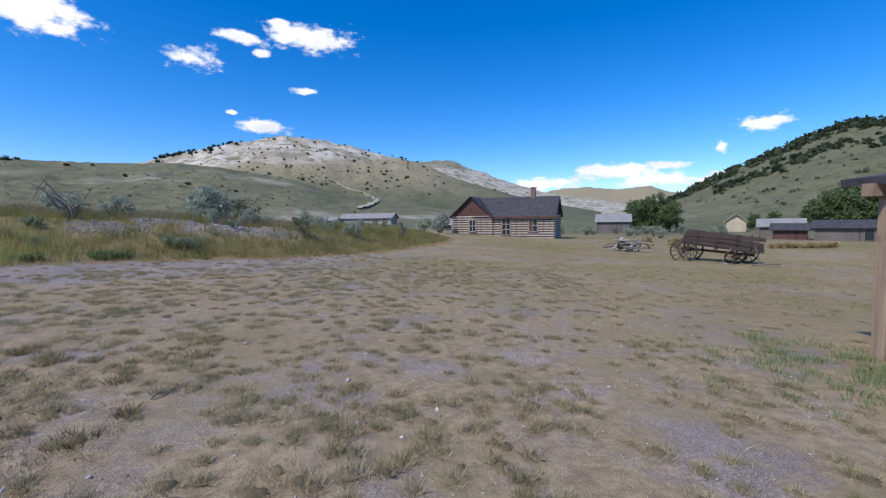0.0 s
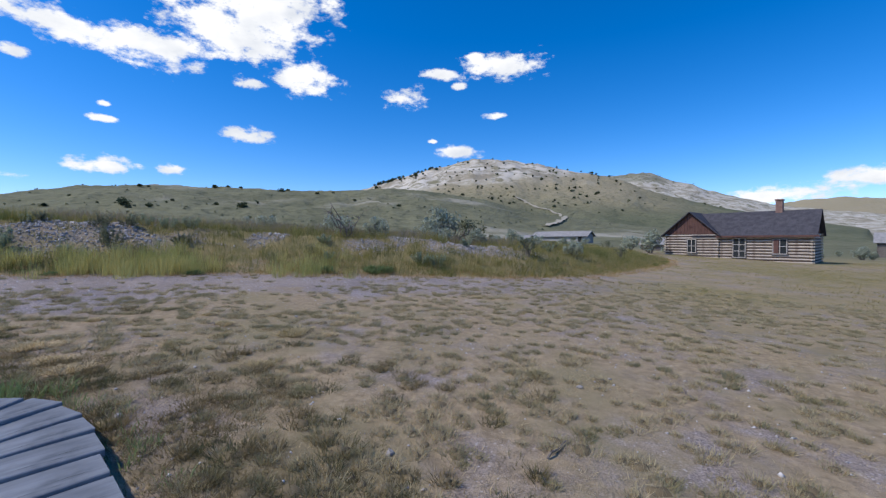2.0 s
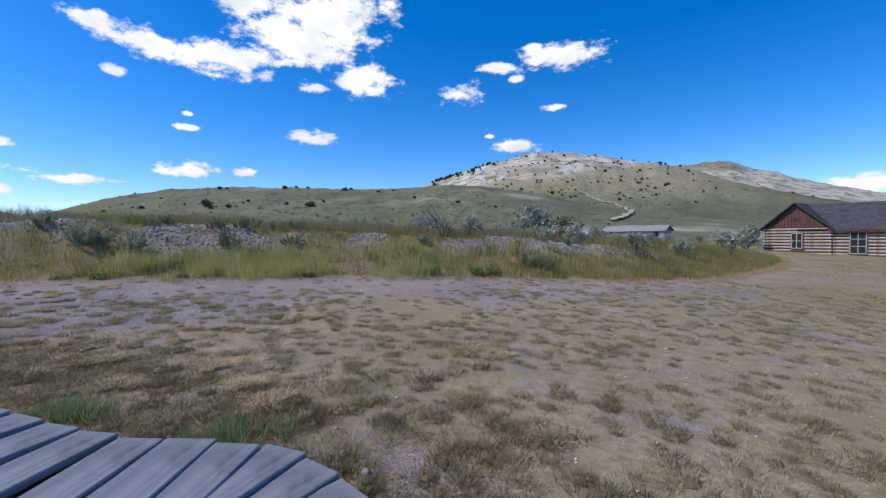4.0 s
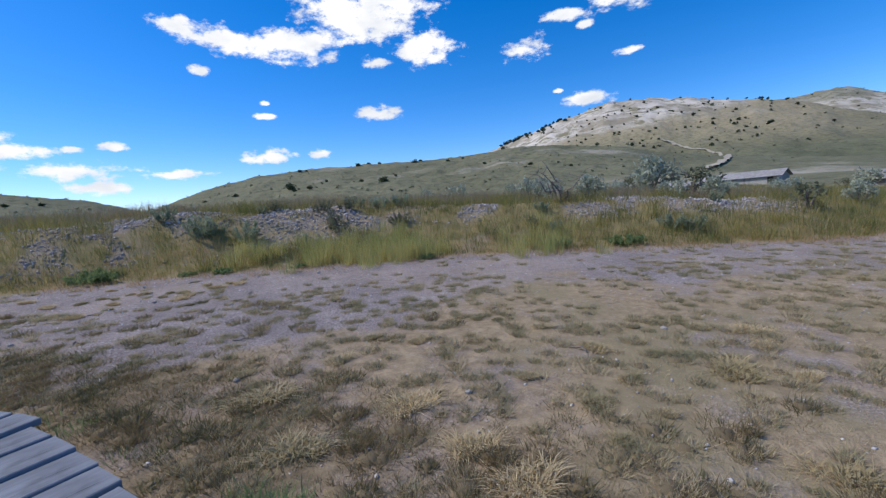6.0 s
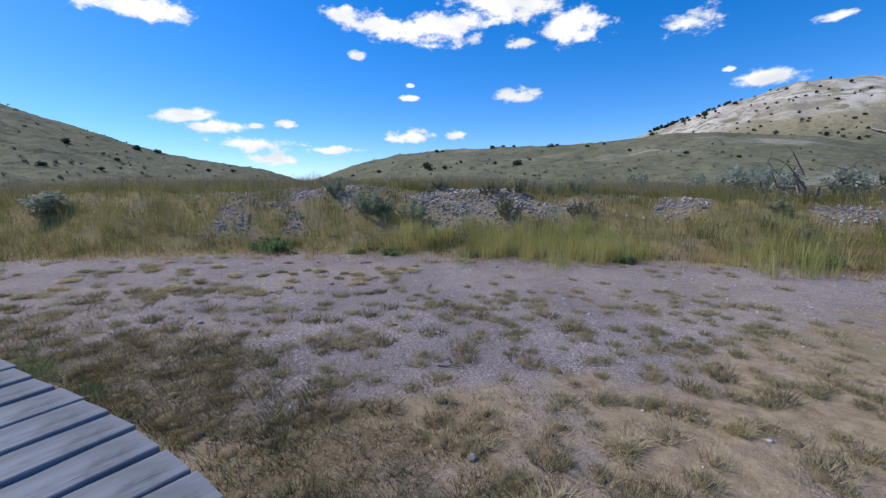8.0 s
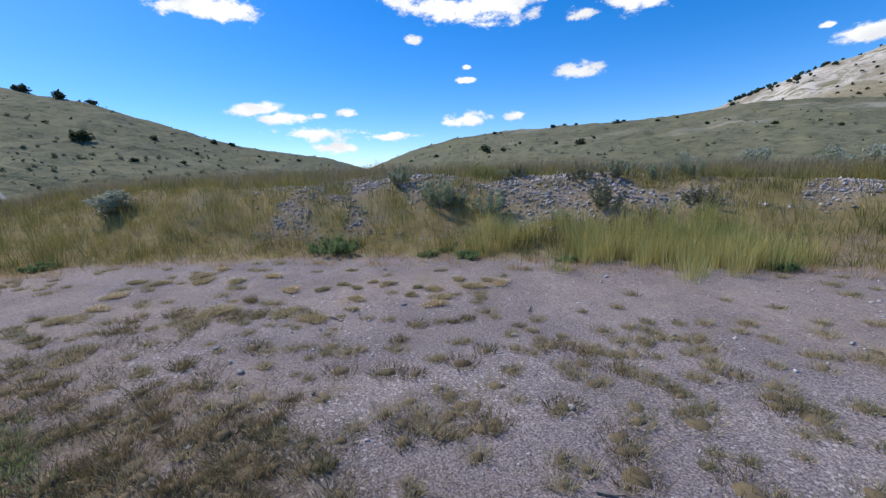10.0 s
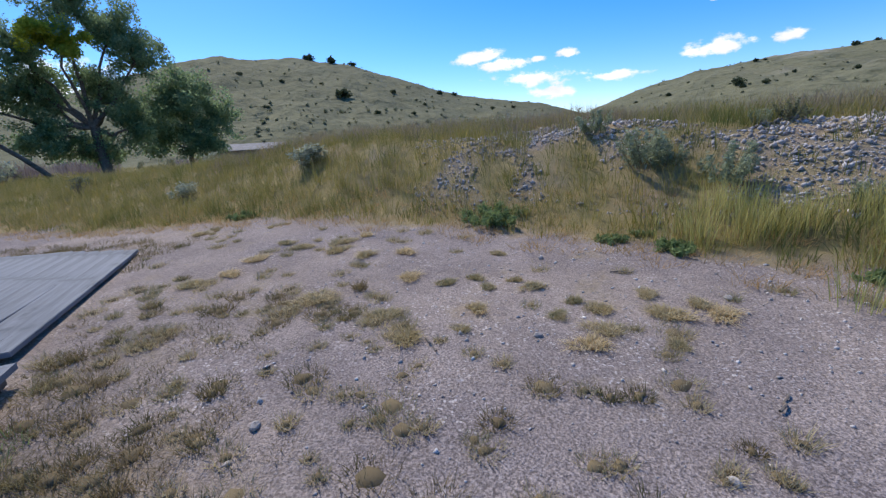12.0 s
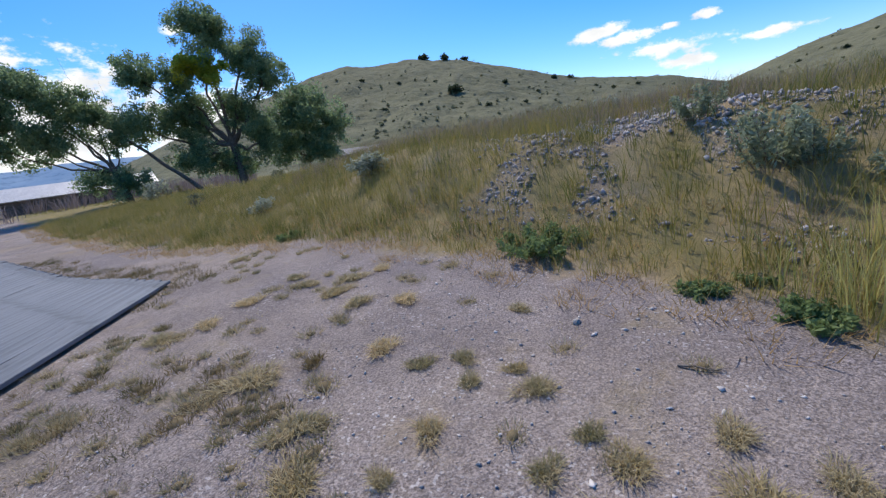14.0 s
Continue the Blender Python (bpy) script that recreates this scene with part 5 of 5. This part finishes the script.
    part("cap", Shape().box((10.2, mid, ridge + 1.24), (0.76, 0.76, 0.14), bevel=0.03), BRICK, ch)
    for u, v, w, z0, h, cols, rows in ((2.775, 0, 0.85, 1.0, 1.5, 2, 2), (wing + 2.1, 0.2, 1.1, 0.55, 2.05, 2, 3), (wing + 5.55, 0.2, 1.1, 1.0, 1.5, 2, 2)):
        win = part("window", Shape().box((u, v - 0.14, z0 + h / 2), (w + 0.16, 0.05, h + 0.16)).box((u, v - 0.18, z0 - 0.06), (w + 0.26, 0.12, 0.06)), OLD_WOOD, ob)
        part("glass", Shape().box((u, v - 0.172, z0 + h / 2), (w, 0.012, h)), GLASS, win)
        sh = Shape()
        for k in range(cols + 1):
            sh.box((u - w / 2 + k * w / cols, v - 0.19, z0 + h / 2), (0.06, 0.03, h))
        for k in range(rows + 1):
            sh.box((u, v - 0.194, z0 + k * h / rows), (w, 0.03, 0.06))
        part("sash", sh, SASH, win)
    part("window_board", Shape().box((wing + 5.25, -0.02, 1.75), (0.42, 0.03, 1.4)), REDWOOD, ob, "red-brown board over half a window")
    return ob


log_house()
gable_house("shed", "low grey shed with a board roof in the sagebrush", -14.6, 93, -18, (12, 3.4), 1.5, 2.4, PALE_WOOD, GREY_ROOF, openings=((4.6, 0.2, 0.9, 1.1),))
gable_house("shed", "low plank lean-to beside the grey shed", -23.6, 92, -12, (5, 2.6), 0.7, 1.3, PALE_WOOD, GREY_ROOF)
gable_house("shed", "low dark-roofed shed half hidden by brush", 3.0, 75, -15, (5, 3.4), 1.3, 2.2, OLD_WOOD, GREY_ROOF)
gable_house("barn", "dark weathered barn with a grey roof among trees", 37, 87.5, -23, (6.2, 5), 2.5, 3.9, OLD_WOOD, GREY_ROOF)
gable_house("cottage", "small cream cottage with a pale roof", 64.2, 89.3, 54, (7, 3.6), 2.3, 3.8, CREAM, CREAM, openings=((1.2, 0.8, 0.9, 1.2),))
gable_house("cabin", "old brown cabin with a pale weathered roof", 51, 61.6, -39, (5, 4), 1.7, 2.7, OLD_WOOD, GREY_ROOF, openings=((1.0, 0.6, 0.8, 0.8),))
gable_house("cabin", "old brown cabin with a dark roof", 49.6, 49.5, -46, (6.4, 4), 1.7, 2.5, OLD_WOOD, ROOFING, openings=((1.5, 0.1, 0.9, 1.4),))
gable_house("cabin", "low red-brown cabin in a row", 46, 54, -43, (3.4, 3), 1.4, 2.1, REDWOOD, ROOFING)
gable_house("long_shed", "long low shed with a pale sheet roof", -43.5, -50, 152, (13, 5), 1.6, 2.7, OLD_WOOD, PALE_ROOF)
gable_house("shed", "low open shed with a pale sheet roof by the trees", -68, -28.0, 122, (9, 4), 1.6, 2.3, OLD_WOOD, GREY_ROOF)


def wheel(r, parent, loc, turn, lean=0):
    w = part("wheel", Shape().ring((0, 0, 0), r, 0.07, 0.06), WAGON_WOOD, parent)
    w.location, w.rotation_euler = loc, (radians(lean), 0, radians(turn))
    part("hub", Shape().rod((0, -0.16, 0), (0, 0.16, 0), 0.1, 0.08, 10), WAGON_WOOD, w)
    part("tyre", Shape().ring((0, 0, 0), r + 0.012, 0.014, 0.065), RUST, w)
    for k in range(12):
        a = 2 * math.pi * k / 12
        part("spoke", Shape().rod((0.08 * math.cos(a), 0, 0.08 * math.sin(a)), ((r - 0.06) * math.cos(a), 0, (r - 0.06) * math.sin(a)), 0.022, 0.018, 5), WAGON_WOOD, w)
    return w


def wagon():
    x, y = 15.3, 22.7
    z = min(ground_z(x + dx, y + dy) for dx in (-1, 1) for dy in (-1, 1))
    ob = thing("broken_wagon", pose(x, y, z, 0, 0, -38), "collapsed dark wooden freight wagon with spoked wheels on dry grass", "wagon")
    g = np.random.default_rng(81)
    tilt = pose(0, 0, 0, 0, 5, 0)
    for side in (-0.62, 0.62):
        for k in range(3):
            b = part("side_board", Shape().box((0, 0, 0), (3.7 - 0.25 * k * g.uniform(0, 1), 0.05, 0.23), bevel=0.02), WAGON_WOOD, ob)
            b.matrix_basis = pose(0.2 + g.normal(0, 0.06), side * (1 + 0.07 * k), 0.98 + 0.235 * k, g.normal(0, 3) - 4 * side, 8 + g.normal(0, 1.6), g.normal(0, 2.0))
        for u in (-1.4, 0, 1.5):
            p = part("stake", Shape().box((0, 0, 0), (0.08, 0.06, 0.95)), WAGON_WOOD, ob)
            p.matrix_basis = pose(u, side * 1.12, 1.15 - 0.08 * u, -6 * side, 5, 0)
    for k in range(7):
        b = part("floor_board", Shape().box((0, 0, 0), (3.6, 0.16, 0.045)), WAGON_WOOD, ob)
        b.matrix_basis = pose(0.1, -0.54 + 0.18 * k, 0.84, 0, 8, g.normal(0, 0.8))
    for u in (-1.35, 1.25):
        part("axle", Shape().box((u, 0, 0.62 - 0.06 * u), (0.14, 1.9, 0.14), bevel=0.02), WAGON_WOOD, ob)
    part("reach", Shape().box((0, 0, 0.6), (3.4, 0.12, 0.12), tilt), WAGON_WOOD, ob)
    wheel(0.66, ob, (-1.45, -0.98, 0.64), 8, 4)
    wheel(0.66, ob, (-1.35, 0.98, 0.64), -4, -3)
    wheel(0.5, ob, (0.9, -1.0, 0.42), 20, 38)
    wheel(0.5, ob, (1.35, 0.95, 0.48), -6, -5)
    for a, b in (((0.3, -1.3, 0.05), (0.7, -0.9, 0.85)), ((1.6, -1.2, 0.05), (2.7, -0.9, 0.12)), ((1.9, -0.6, 0.05), (1.7, -0.75, 0.95)), ((0.0, -1.35, 0.05), (0.9, -1.5, 0.07))):
        part("loose_plank", Shape().rod(a, b, 0.04, 0.035, 4), OLD_WOOD, ob, "fallen grey plank")
    return ob


wagon()


def lumber_pile():
    x, y = 13.4, 29.4
    ob = thing("lumber_pile", pose(x, y, ground_z(x, y), 0, 0, -24), "heap of pale weathered planks and a broken crate", "lumber")
    g = np.random.default_rng(83)
    for k in range(16):
        b = part("plank", Shape().box((0, 0, 0), (g.uniform(1.0, 2.2), g.uniform(0.14, 0.24), 0.05), bevel=0.01), PALE_WOOD if k % 3 else OLD_WOOD, ob)
        b.matrix_basis = pose(g.normal(0, 0.35), g.normal(0, 0.3), 0.10 + 0.045 * k, g.normal(0, 12), g.normal(0, 16), g.normal(0, 40))
    for u in (-0.5, 0.9):
        part("upright", Shape().box((u, 0, 0.5), (0.09, 0.12, 1.05), pose(0, 0, 0, 8, 20 * u, 0)), OLD_WOOD, ob)
    part("pole", Shape().rod((-1.5, -0.3, 0.3), (0.3, 0.2, 0.5), 0.06, 0.05), OLD_WOOD, ob)


lumber_pile()
TUMBLE = make_sage(88, STRAW)
TUMBLE.name = "tumbleweed"
tagged(TUMBLE, "round dry straw-coloured tumbleweed", "shrub", "tumbleweeds on the grass")
TUMBLE.matrix_basis = pose(16.9, 33.2, ground_z(16.9, 33.2))
TUMBLE.scale = (1.3,) * 3
put(TUMBLE, 19.6, 34.2, 1.2, 80)
for k in range(9):
    put(TUMBLE, 29.5 + 0.8 * k, 36.5 + 0.1 * k, 1.1 + 0.12 * (k % 3), 40 * k, 0.06, label="dry brush heaped in a long low row", squash=0.6)


def shelter():
    ob = thing("shelter", pose(5.68, 5.3, ground_z(5.68, 5.3), 0, 0, 0), "open wooden shelter with tan posts and a dark roof", "shelter")
    for u, v in ((0.12, 0), (2.6, 0), (0.12, -2.6), (2.6, -2.6)):
        part("post", Shape().box((u, v, 1.06), (0.17, 0.17, 2.2), bevel=0.015), POST, ob)
    part("beam", Shape().box((1.35, 0, 2.2), (3.1, 0.14, 0.16)), POST, ob)
    part("beam", Shape().box((1.35, -2.6, 2.2), (3.1, 0.14, 0.16)), POST, ob)
    part("roof", Shape().slab([(-0.16, 0.4, 2.36), (-0.16, -3.0, 2.36), (1.35, -3.0, 2.56), (1.35, 0.4, 2.56)], 0.1), ROOFING, ob)
    part("roof", Shape().slab([(3.0, -3.0, 2.36), (3.0, 0.4, 2.36), (1.35, 0.4, 2.56), (1.35, -3.0, 2.56)], 0.1), ROOFING, ob)


POST = wood_material("post_wood", (0.24, 0.17, 0.12), (0.38, 0.28, 0.2), (1, 1, 0.06))
shelter()
kx, ky = scatter(700, (2.6, 7.5, 2.8, 6.6), lambda x, y, u: u < 1.2 - np.hypot(x - 5.3, (y - 4.6) * 1.3) / 2.2, 33)
tagged(blades("shelter_grass", kx, ky, 20, 0.12, 0.12, 0.007, LUSH, 0.6, 34), "green grass in the shade of the shelter", "grass", kind="stuff")


# ---- single tussocks beside the walk ----
def make_tussock(seed, mat):
    """A round tussock one metre across, to be scaled."""
    g = np.random.default_rng(seed)
    ob = thing("grass_tussock", pose(0, 0, -40), "bristly straw-coloured grass tussock on bare gravel", "grass tussock", "tussocks beside the walk")
    n = 560
    th, rad = g.uniform(0, 6.283, n), np.sqrt(g.uniform(0, 1, n)) * 0.33
    lobe = 1 + 0.3 * np.sin(2 * th + seed) + 0.2 * np.sin(3 * th + 2.1 * seed)
    px, py = rad * lobe * np.cos(th), rad * lobe * np.sin(th)
    h = g.uniform(0.22, 0.5, n) * (1.1 - rad)
    out = np.stack([px, py], 1) * g.uniform(0.1, 0.7, n)[:, None] + g.normal(0, 0.13, (n, 2))
    w = g.uniform(0.005, 0.012, n)
    face = g.uniform(0, 6.283, n)
    wx, wy = np.cos(face) * w, np.sin(face) * w
    v = np.empty((n, 5, 3))
    v[:, 0] = np.stack([px - wx, py - wy, 0 * h], 1)
    v[:, 1] = np.stack([px + wx, py + wy, 0 * h], 1)
    mid = np.stack([px + out[:, 0] * 0.45, py + out[:, 1] * 0.45, h * 0.8], 1)
    v[:, 2] = mid + np.stack([wx, wy, 0 * h], 1) * 0.8
    v[:, 3] = mid - np.stack([wx, wy, 0 * h], 1) * 0.8
    v[:, 4] = np.stack([px + out[:, 0] * 1.1, py + out[:, 1] * 1.1, h * g.uniform(0.7, 1.1, n)], 1)
    b = (np.arange(n) * 5)[:, None]
    part("foliage", array_mesh("foliage", v.reshape(-1, 3), np.concatenate([b + [0, 1, 2], b + [0, 2, 3], b + [3, 2, 4]], 0), mat), mat, ob)
    # base pad of thatch, painted dark for the tussock's shaded foot
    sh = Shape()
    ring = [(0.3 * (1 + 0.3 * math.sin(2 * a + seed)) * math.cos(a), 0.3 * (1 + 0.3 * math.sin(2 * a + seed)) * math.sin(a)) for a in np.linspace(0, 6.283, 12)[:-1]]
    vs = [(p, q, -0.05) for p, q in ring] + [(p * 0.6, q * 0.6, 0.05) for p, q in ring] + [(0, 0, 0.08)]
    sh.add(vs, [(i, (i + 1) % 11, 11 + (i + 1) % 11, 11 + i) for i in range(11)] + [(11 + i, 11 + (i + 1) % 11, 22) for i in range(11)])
    part("thatch_shade", sh, THATCH_SHADE, ob)
    return ob


TUSSOCKS = [make_tussock(q, m) for q, m in ((1, TUFT), (2, PALE_STRAW), (3, TUFT), (4, PALE_STRAW), (5, TUFT))]
SPOTS = [(-14.08, 3.74, 0.13), (-13.69, 3.76, 0.19), (-13.86, 4.07, 0.12), (-13.68, 4.16, 0.18), (-13.47, 3.21, 0.16), (-14.00, 3.10, 0.10), (-13.83, 3.27, 0.13), (-14.33, 2.79, 0.14),
         (-14.52, 2.64, 0.09), (-14.63, 2.25, 0.11), (-14.54, 1.96, 0.12), (-14.72, 1.56, 0.16), (-14.36, 2.37, 0.10), (-13.89, 2.26, 0.12), (-13.71, 2.91, 0.11), (-13.80, 1.43, 0.19),
         (-13.43, 1.69, 0.18), (-13.54, 2.13, 0.09), (-13.26, 3.04, 0.16), (-13.23, 3.63, 0.10), (-16.08, -0.15, 0.17), (-15.60, 1.38, 0.16), (-15.54, 0.88, 0.17), (-15.83, 0.45, 0.19),
         (-14.20, 0.71, 0.24), (-17.40, -2.49, 0.18), (-15.01, -0.60, 0.16), (-15.44, 2.52, 0.11)]
SPOTS += [(-16.52, 0.66, 0.14), (-16.31, -0.48, 0.14), (-16.25, 0.41, 0.20), (-15.57, -0.56, 0.18), (-14.67, -0.84, 0.20), (-6.97, 2.65, 0.19), (-6.58, 3.59, 0.16), (-7.18, 3.69, 0.12),
          (-6.52, 2.57, 0.22), (-6.48, 4.14, 0.14), (-7.63, 2.79, 0.23), (-8.65, 2.20, 0.26), (-9.26, 2.29, 0.13), (-6.97, 4.59, 0.16), (-8.46, 4.76, 0.10), (-5.87, 4.75, 0.27),
          (-6.13, 3.73, 0.09), (-7.82, 1.96, 0.24), (-5.43, 4.96, 0.13), (-6.27, 3.25, 0.10), (-5.26, 3.64, 0.18), (-8.80, 2.99, 0.16), (-9.04, 3.61, 0.12), (-8.54, 3.81, 0.12),
          (-6.35, 5.81, 0.12), (-5.75, 5.56, 0.13), (-7.68, 4.92, 0.13), (-6.88, 5.47, 0.09), (-4.88, 9.48, 0.15), (-2.65, 4.91, 0.19), (-5.90, 5.98, 0.20), (-4.39, 3.30, 0.17)]
g1 = np.random.default_rng(66)
for k, (x, y, r) in enumerate(SPOTS):
    m = pose(x, y, ground_z(x, y) - 0.005, 0, 0, g1.uniform(0, 360))
    ob = TUSSOCKS[k] if k < 5 else copy_thing(TUSSOCKS[k % 5], m)
    ob.matrix_basis = m
    ob.scale = (r * 1.95, r * 1.95, 0.07 + 0.38 * r)


# ---- loose stones on the track ----
def loose_stone(x, y, s, seed, flatness=0.6):
    g = np.random.default_rng(seed)
    bm = bmesh.new()
    bmesh.ops.create_icosphere(bm, subdivisions=2, radius=1)
    for v in bm.verts:
        v.co = Vector((v.co.x, v.co.y * g.uniform(0.7, 0.75), v.co.z * flatness)) * s * (1 + 0.25 * noise.noise(v.co * 1.7 + Vector((seed, 0, 0)))) * g.uniform(0.97, 1.03)
    me = bpy.data.meshes.new("stone")
    bm.to_mesh(me)
    bm.free()
    me.materials.append(STONE)
    ob = new("stone", me)
    ob.matrix_basis = pose(x, y, ground_z(x, y) + s * flatness * 0.35, 0, 0, g.uniform(0, 360))
    tagged(ob, "pale grey stone lying on the gravel", "stone", "stones on the track")


for k, (x, y, s) in enumerate(((-13.95, 4.35, 0.06), (-12.1, 3.35, 0.045), (-12.45, 1.0, 0.06), (-5.2, 2.27, 0.05), (-13.2, 5.6, 0.06), (-14.2, 6.3, 0.08), (-6.6, 5.6, 0.05), (-10.9, 3.0, 0.05),
                               (-9.2, 2.2, 0.05), (-2.2, 4.8, 0.05), (-0.6, 3.0, 0.05), (-13.4, 2.7, 0.05), (-7.4, 3.2, 0.045), (-3.2, 2.8, 0.05), (-15.2, 3.0, 0.06), (-11.4, 4.6, 0.05))):
    loose_stone(x, y, s * 0.7, 700 + k)


def stick(x, y, length, turn, seed):
    g = np.random.default_rng(seed)
    ob = thing("stick", pose(x, y, ground_z(x, y) + 0.012, 0, 0, turn), "dry broken stick lying on the gravel", "stick", "sticks on the track")
    sh = Shape()
    crooked(sh, (-length / 2, 0, 0), (length / 2, 0.02, 0.01), 0.009, 0.005, g, 5, 0.2, 5)
    part("twig", sh, TWIG, ob)


for k, (x, y, l, t) in enumerate(((-13.3, 1.9, 0.24, 20), (-2.2, 3.4, 0.3, 70), (-12.6, 3.9, 0.2, 130), (-10.2, 2.7, 0.22, 40), (-7.1, 4.5, 0.25, 160), (-1.2, 5.2, 0.28, 100), (-14.6, 3.7, 0.22, 75), (-11.8, 1.5, 0.2, 10))):
    stick(x, y, l, t, 800 + k)


# ---- the boardwalks ----
def board_mesh(length, width, seed):
    """A worn plank lying along y from 0 to -length, its top at z 0."""
    g = np.random.default_rng(seed)
    n, rows = 6, []
    for k in range(n + 1):
        y = -length * k / n
        e = 0.006 * g.normal(0, 1, 2)
        dz = 0.004 * g.normal(0, 1)
        w = width / 2
        rows.append([(-w + e[0], y, dz - 0.045), (-w + e[0], y, dz - 0.006), (-w + 0.007 + e[0], y, dz), (w - 0.007 + e[1], y, dz), (w + e[1], y, dz - 0.006), (w + e[1], y, dz - 0.045)])
    vs = [p for r in rows for p in r]
    fs = [(6 * k + i, 6 * k + (i + 1) % 6, 6 * k + 6 + (i + 1) % 6, 6 * k + 6 + i) for k in range(n) for i in range(6)]
    fs += [tuple(range(5, -1, -1)), tuple(6 * n + i for i in range(6))]
    me = bpy.data.meshes.new("board")
    me.from_pydata(vs, [], fs)
    me.materials.append(GREY_BOARD)
    return me


def boardwalk(name, line, length, lift, seed, label, axis=None):
    """Planks laid across a line of edge points, reaching to the left of the way along it."""
    g = np.random.default_rng(seed)
    ob = thing(name, pose(0, 0, 0), label, "boardwalk", kind="structure")
    kinds = [board_mesh(length + q, 0.292 + 0.004 * k, seed + k) for k, q in enumerate((0, 0.02, -0.02, 0.035, 0.01, -0.03))]
    pts = [Vector((*p, 0)) for p in line]
    acc, k = 0.0, 0
    for a, b in zip(pts, pts[1:]):
        ll = (b - a).length
        while acc < ll:
            p = a.lerp(b, acc / ll)
            # the way along, eased over the corners
            q = min(len(pts) - 2, pts.index(a))
            u = acc / ll
            d0 = (pts[q] - pts[max(q - 1, 0)]) if q else b - a
            d1 = (pts[min(q + 2, len(pts) - 1)] - b) if q + 2 < len(pts) else b - a
            d = ((b - a).normalized() + (d0.normalized() * max(0, 0.5 - u) + d1.normalized() * max(0, u - 0.5))).normalized()
            mesh = kinds[int(g.integers(0, 6))]
            o = part("board", mesh, GREY_BOARD, ob)
            back = Vector((d.y, -d.x, 0)) if axis is None else -Vector((*axis, 0)).normalized()
            turn = math.degrees(math.atan2(-back.x, back.y))
            off = back * g.normal(0, 0.018)
            z0 = lift(p)
            fall = 0.0 if axis is None else math.degrees(math.asin((z0 - lift(p - back * length)) / length))
            o.matrix_basis = pose(p.x + off.x, p.y + off.y, z0 + g.normal(0, 0.003), fall + g.normal(0, 0.2), g.normal(0, 0.5), turn)
            acc += 0.312
            k += 1
        acc -= ll
    for off in (0.12, length * 0.5, length - 0.12):
        sh = Shape()
        for a, b in zip(pts, pts[1:]):
            d = (b - a).normalized()
            left = Vector((-d.y, d.x, 0)) if axis is None else Vector((*axis, 0)).normalized()
            p, q = a + left * off, b + left * off
            p.z, q.z = (lift(a), lift(b)) if axis is None else (lift(p), lift(q))
            p.z, q.z = p.z - 0.1, q.z - 0.1
            sh.box((p + q) / 2, ((q - p).length, 0.07, 0.1), (q - p).to_track_quat("X", "Z").to_matrix().to_4x4())
        part("joist", sh, OLD_WOOD, ob)
    return ob


boardwalk("boardwalk", EDGE, 2.7, lambda p: -0.065 * p.x + 0.10, 900, "weathered grey plank boardwalk beside dry grass")
cross = [tuple(TIP + RUN * q) for q in (0, 3, 6, 9, 12)]
boardwalk("boardwalk_branch", cross, 3.6, lambda p: ground_z(p.x, p.y) + 0.09, 950, "weathered grey plank walk running off downhill", (0.9, 0.435))
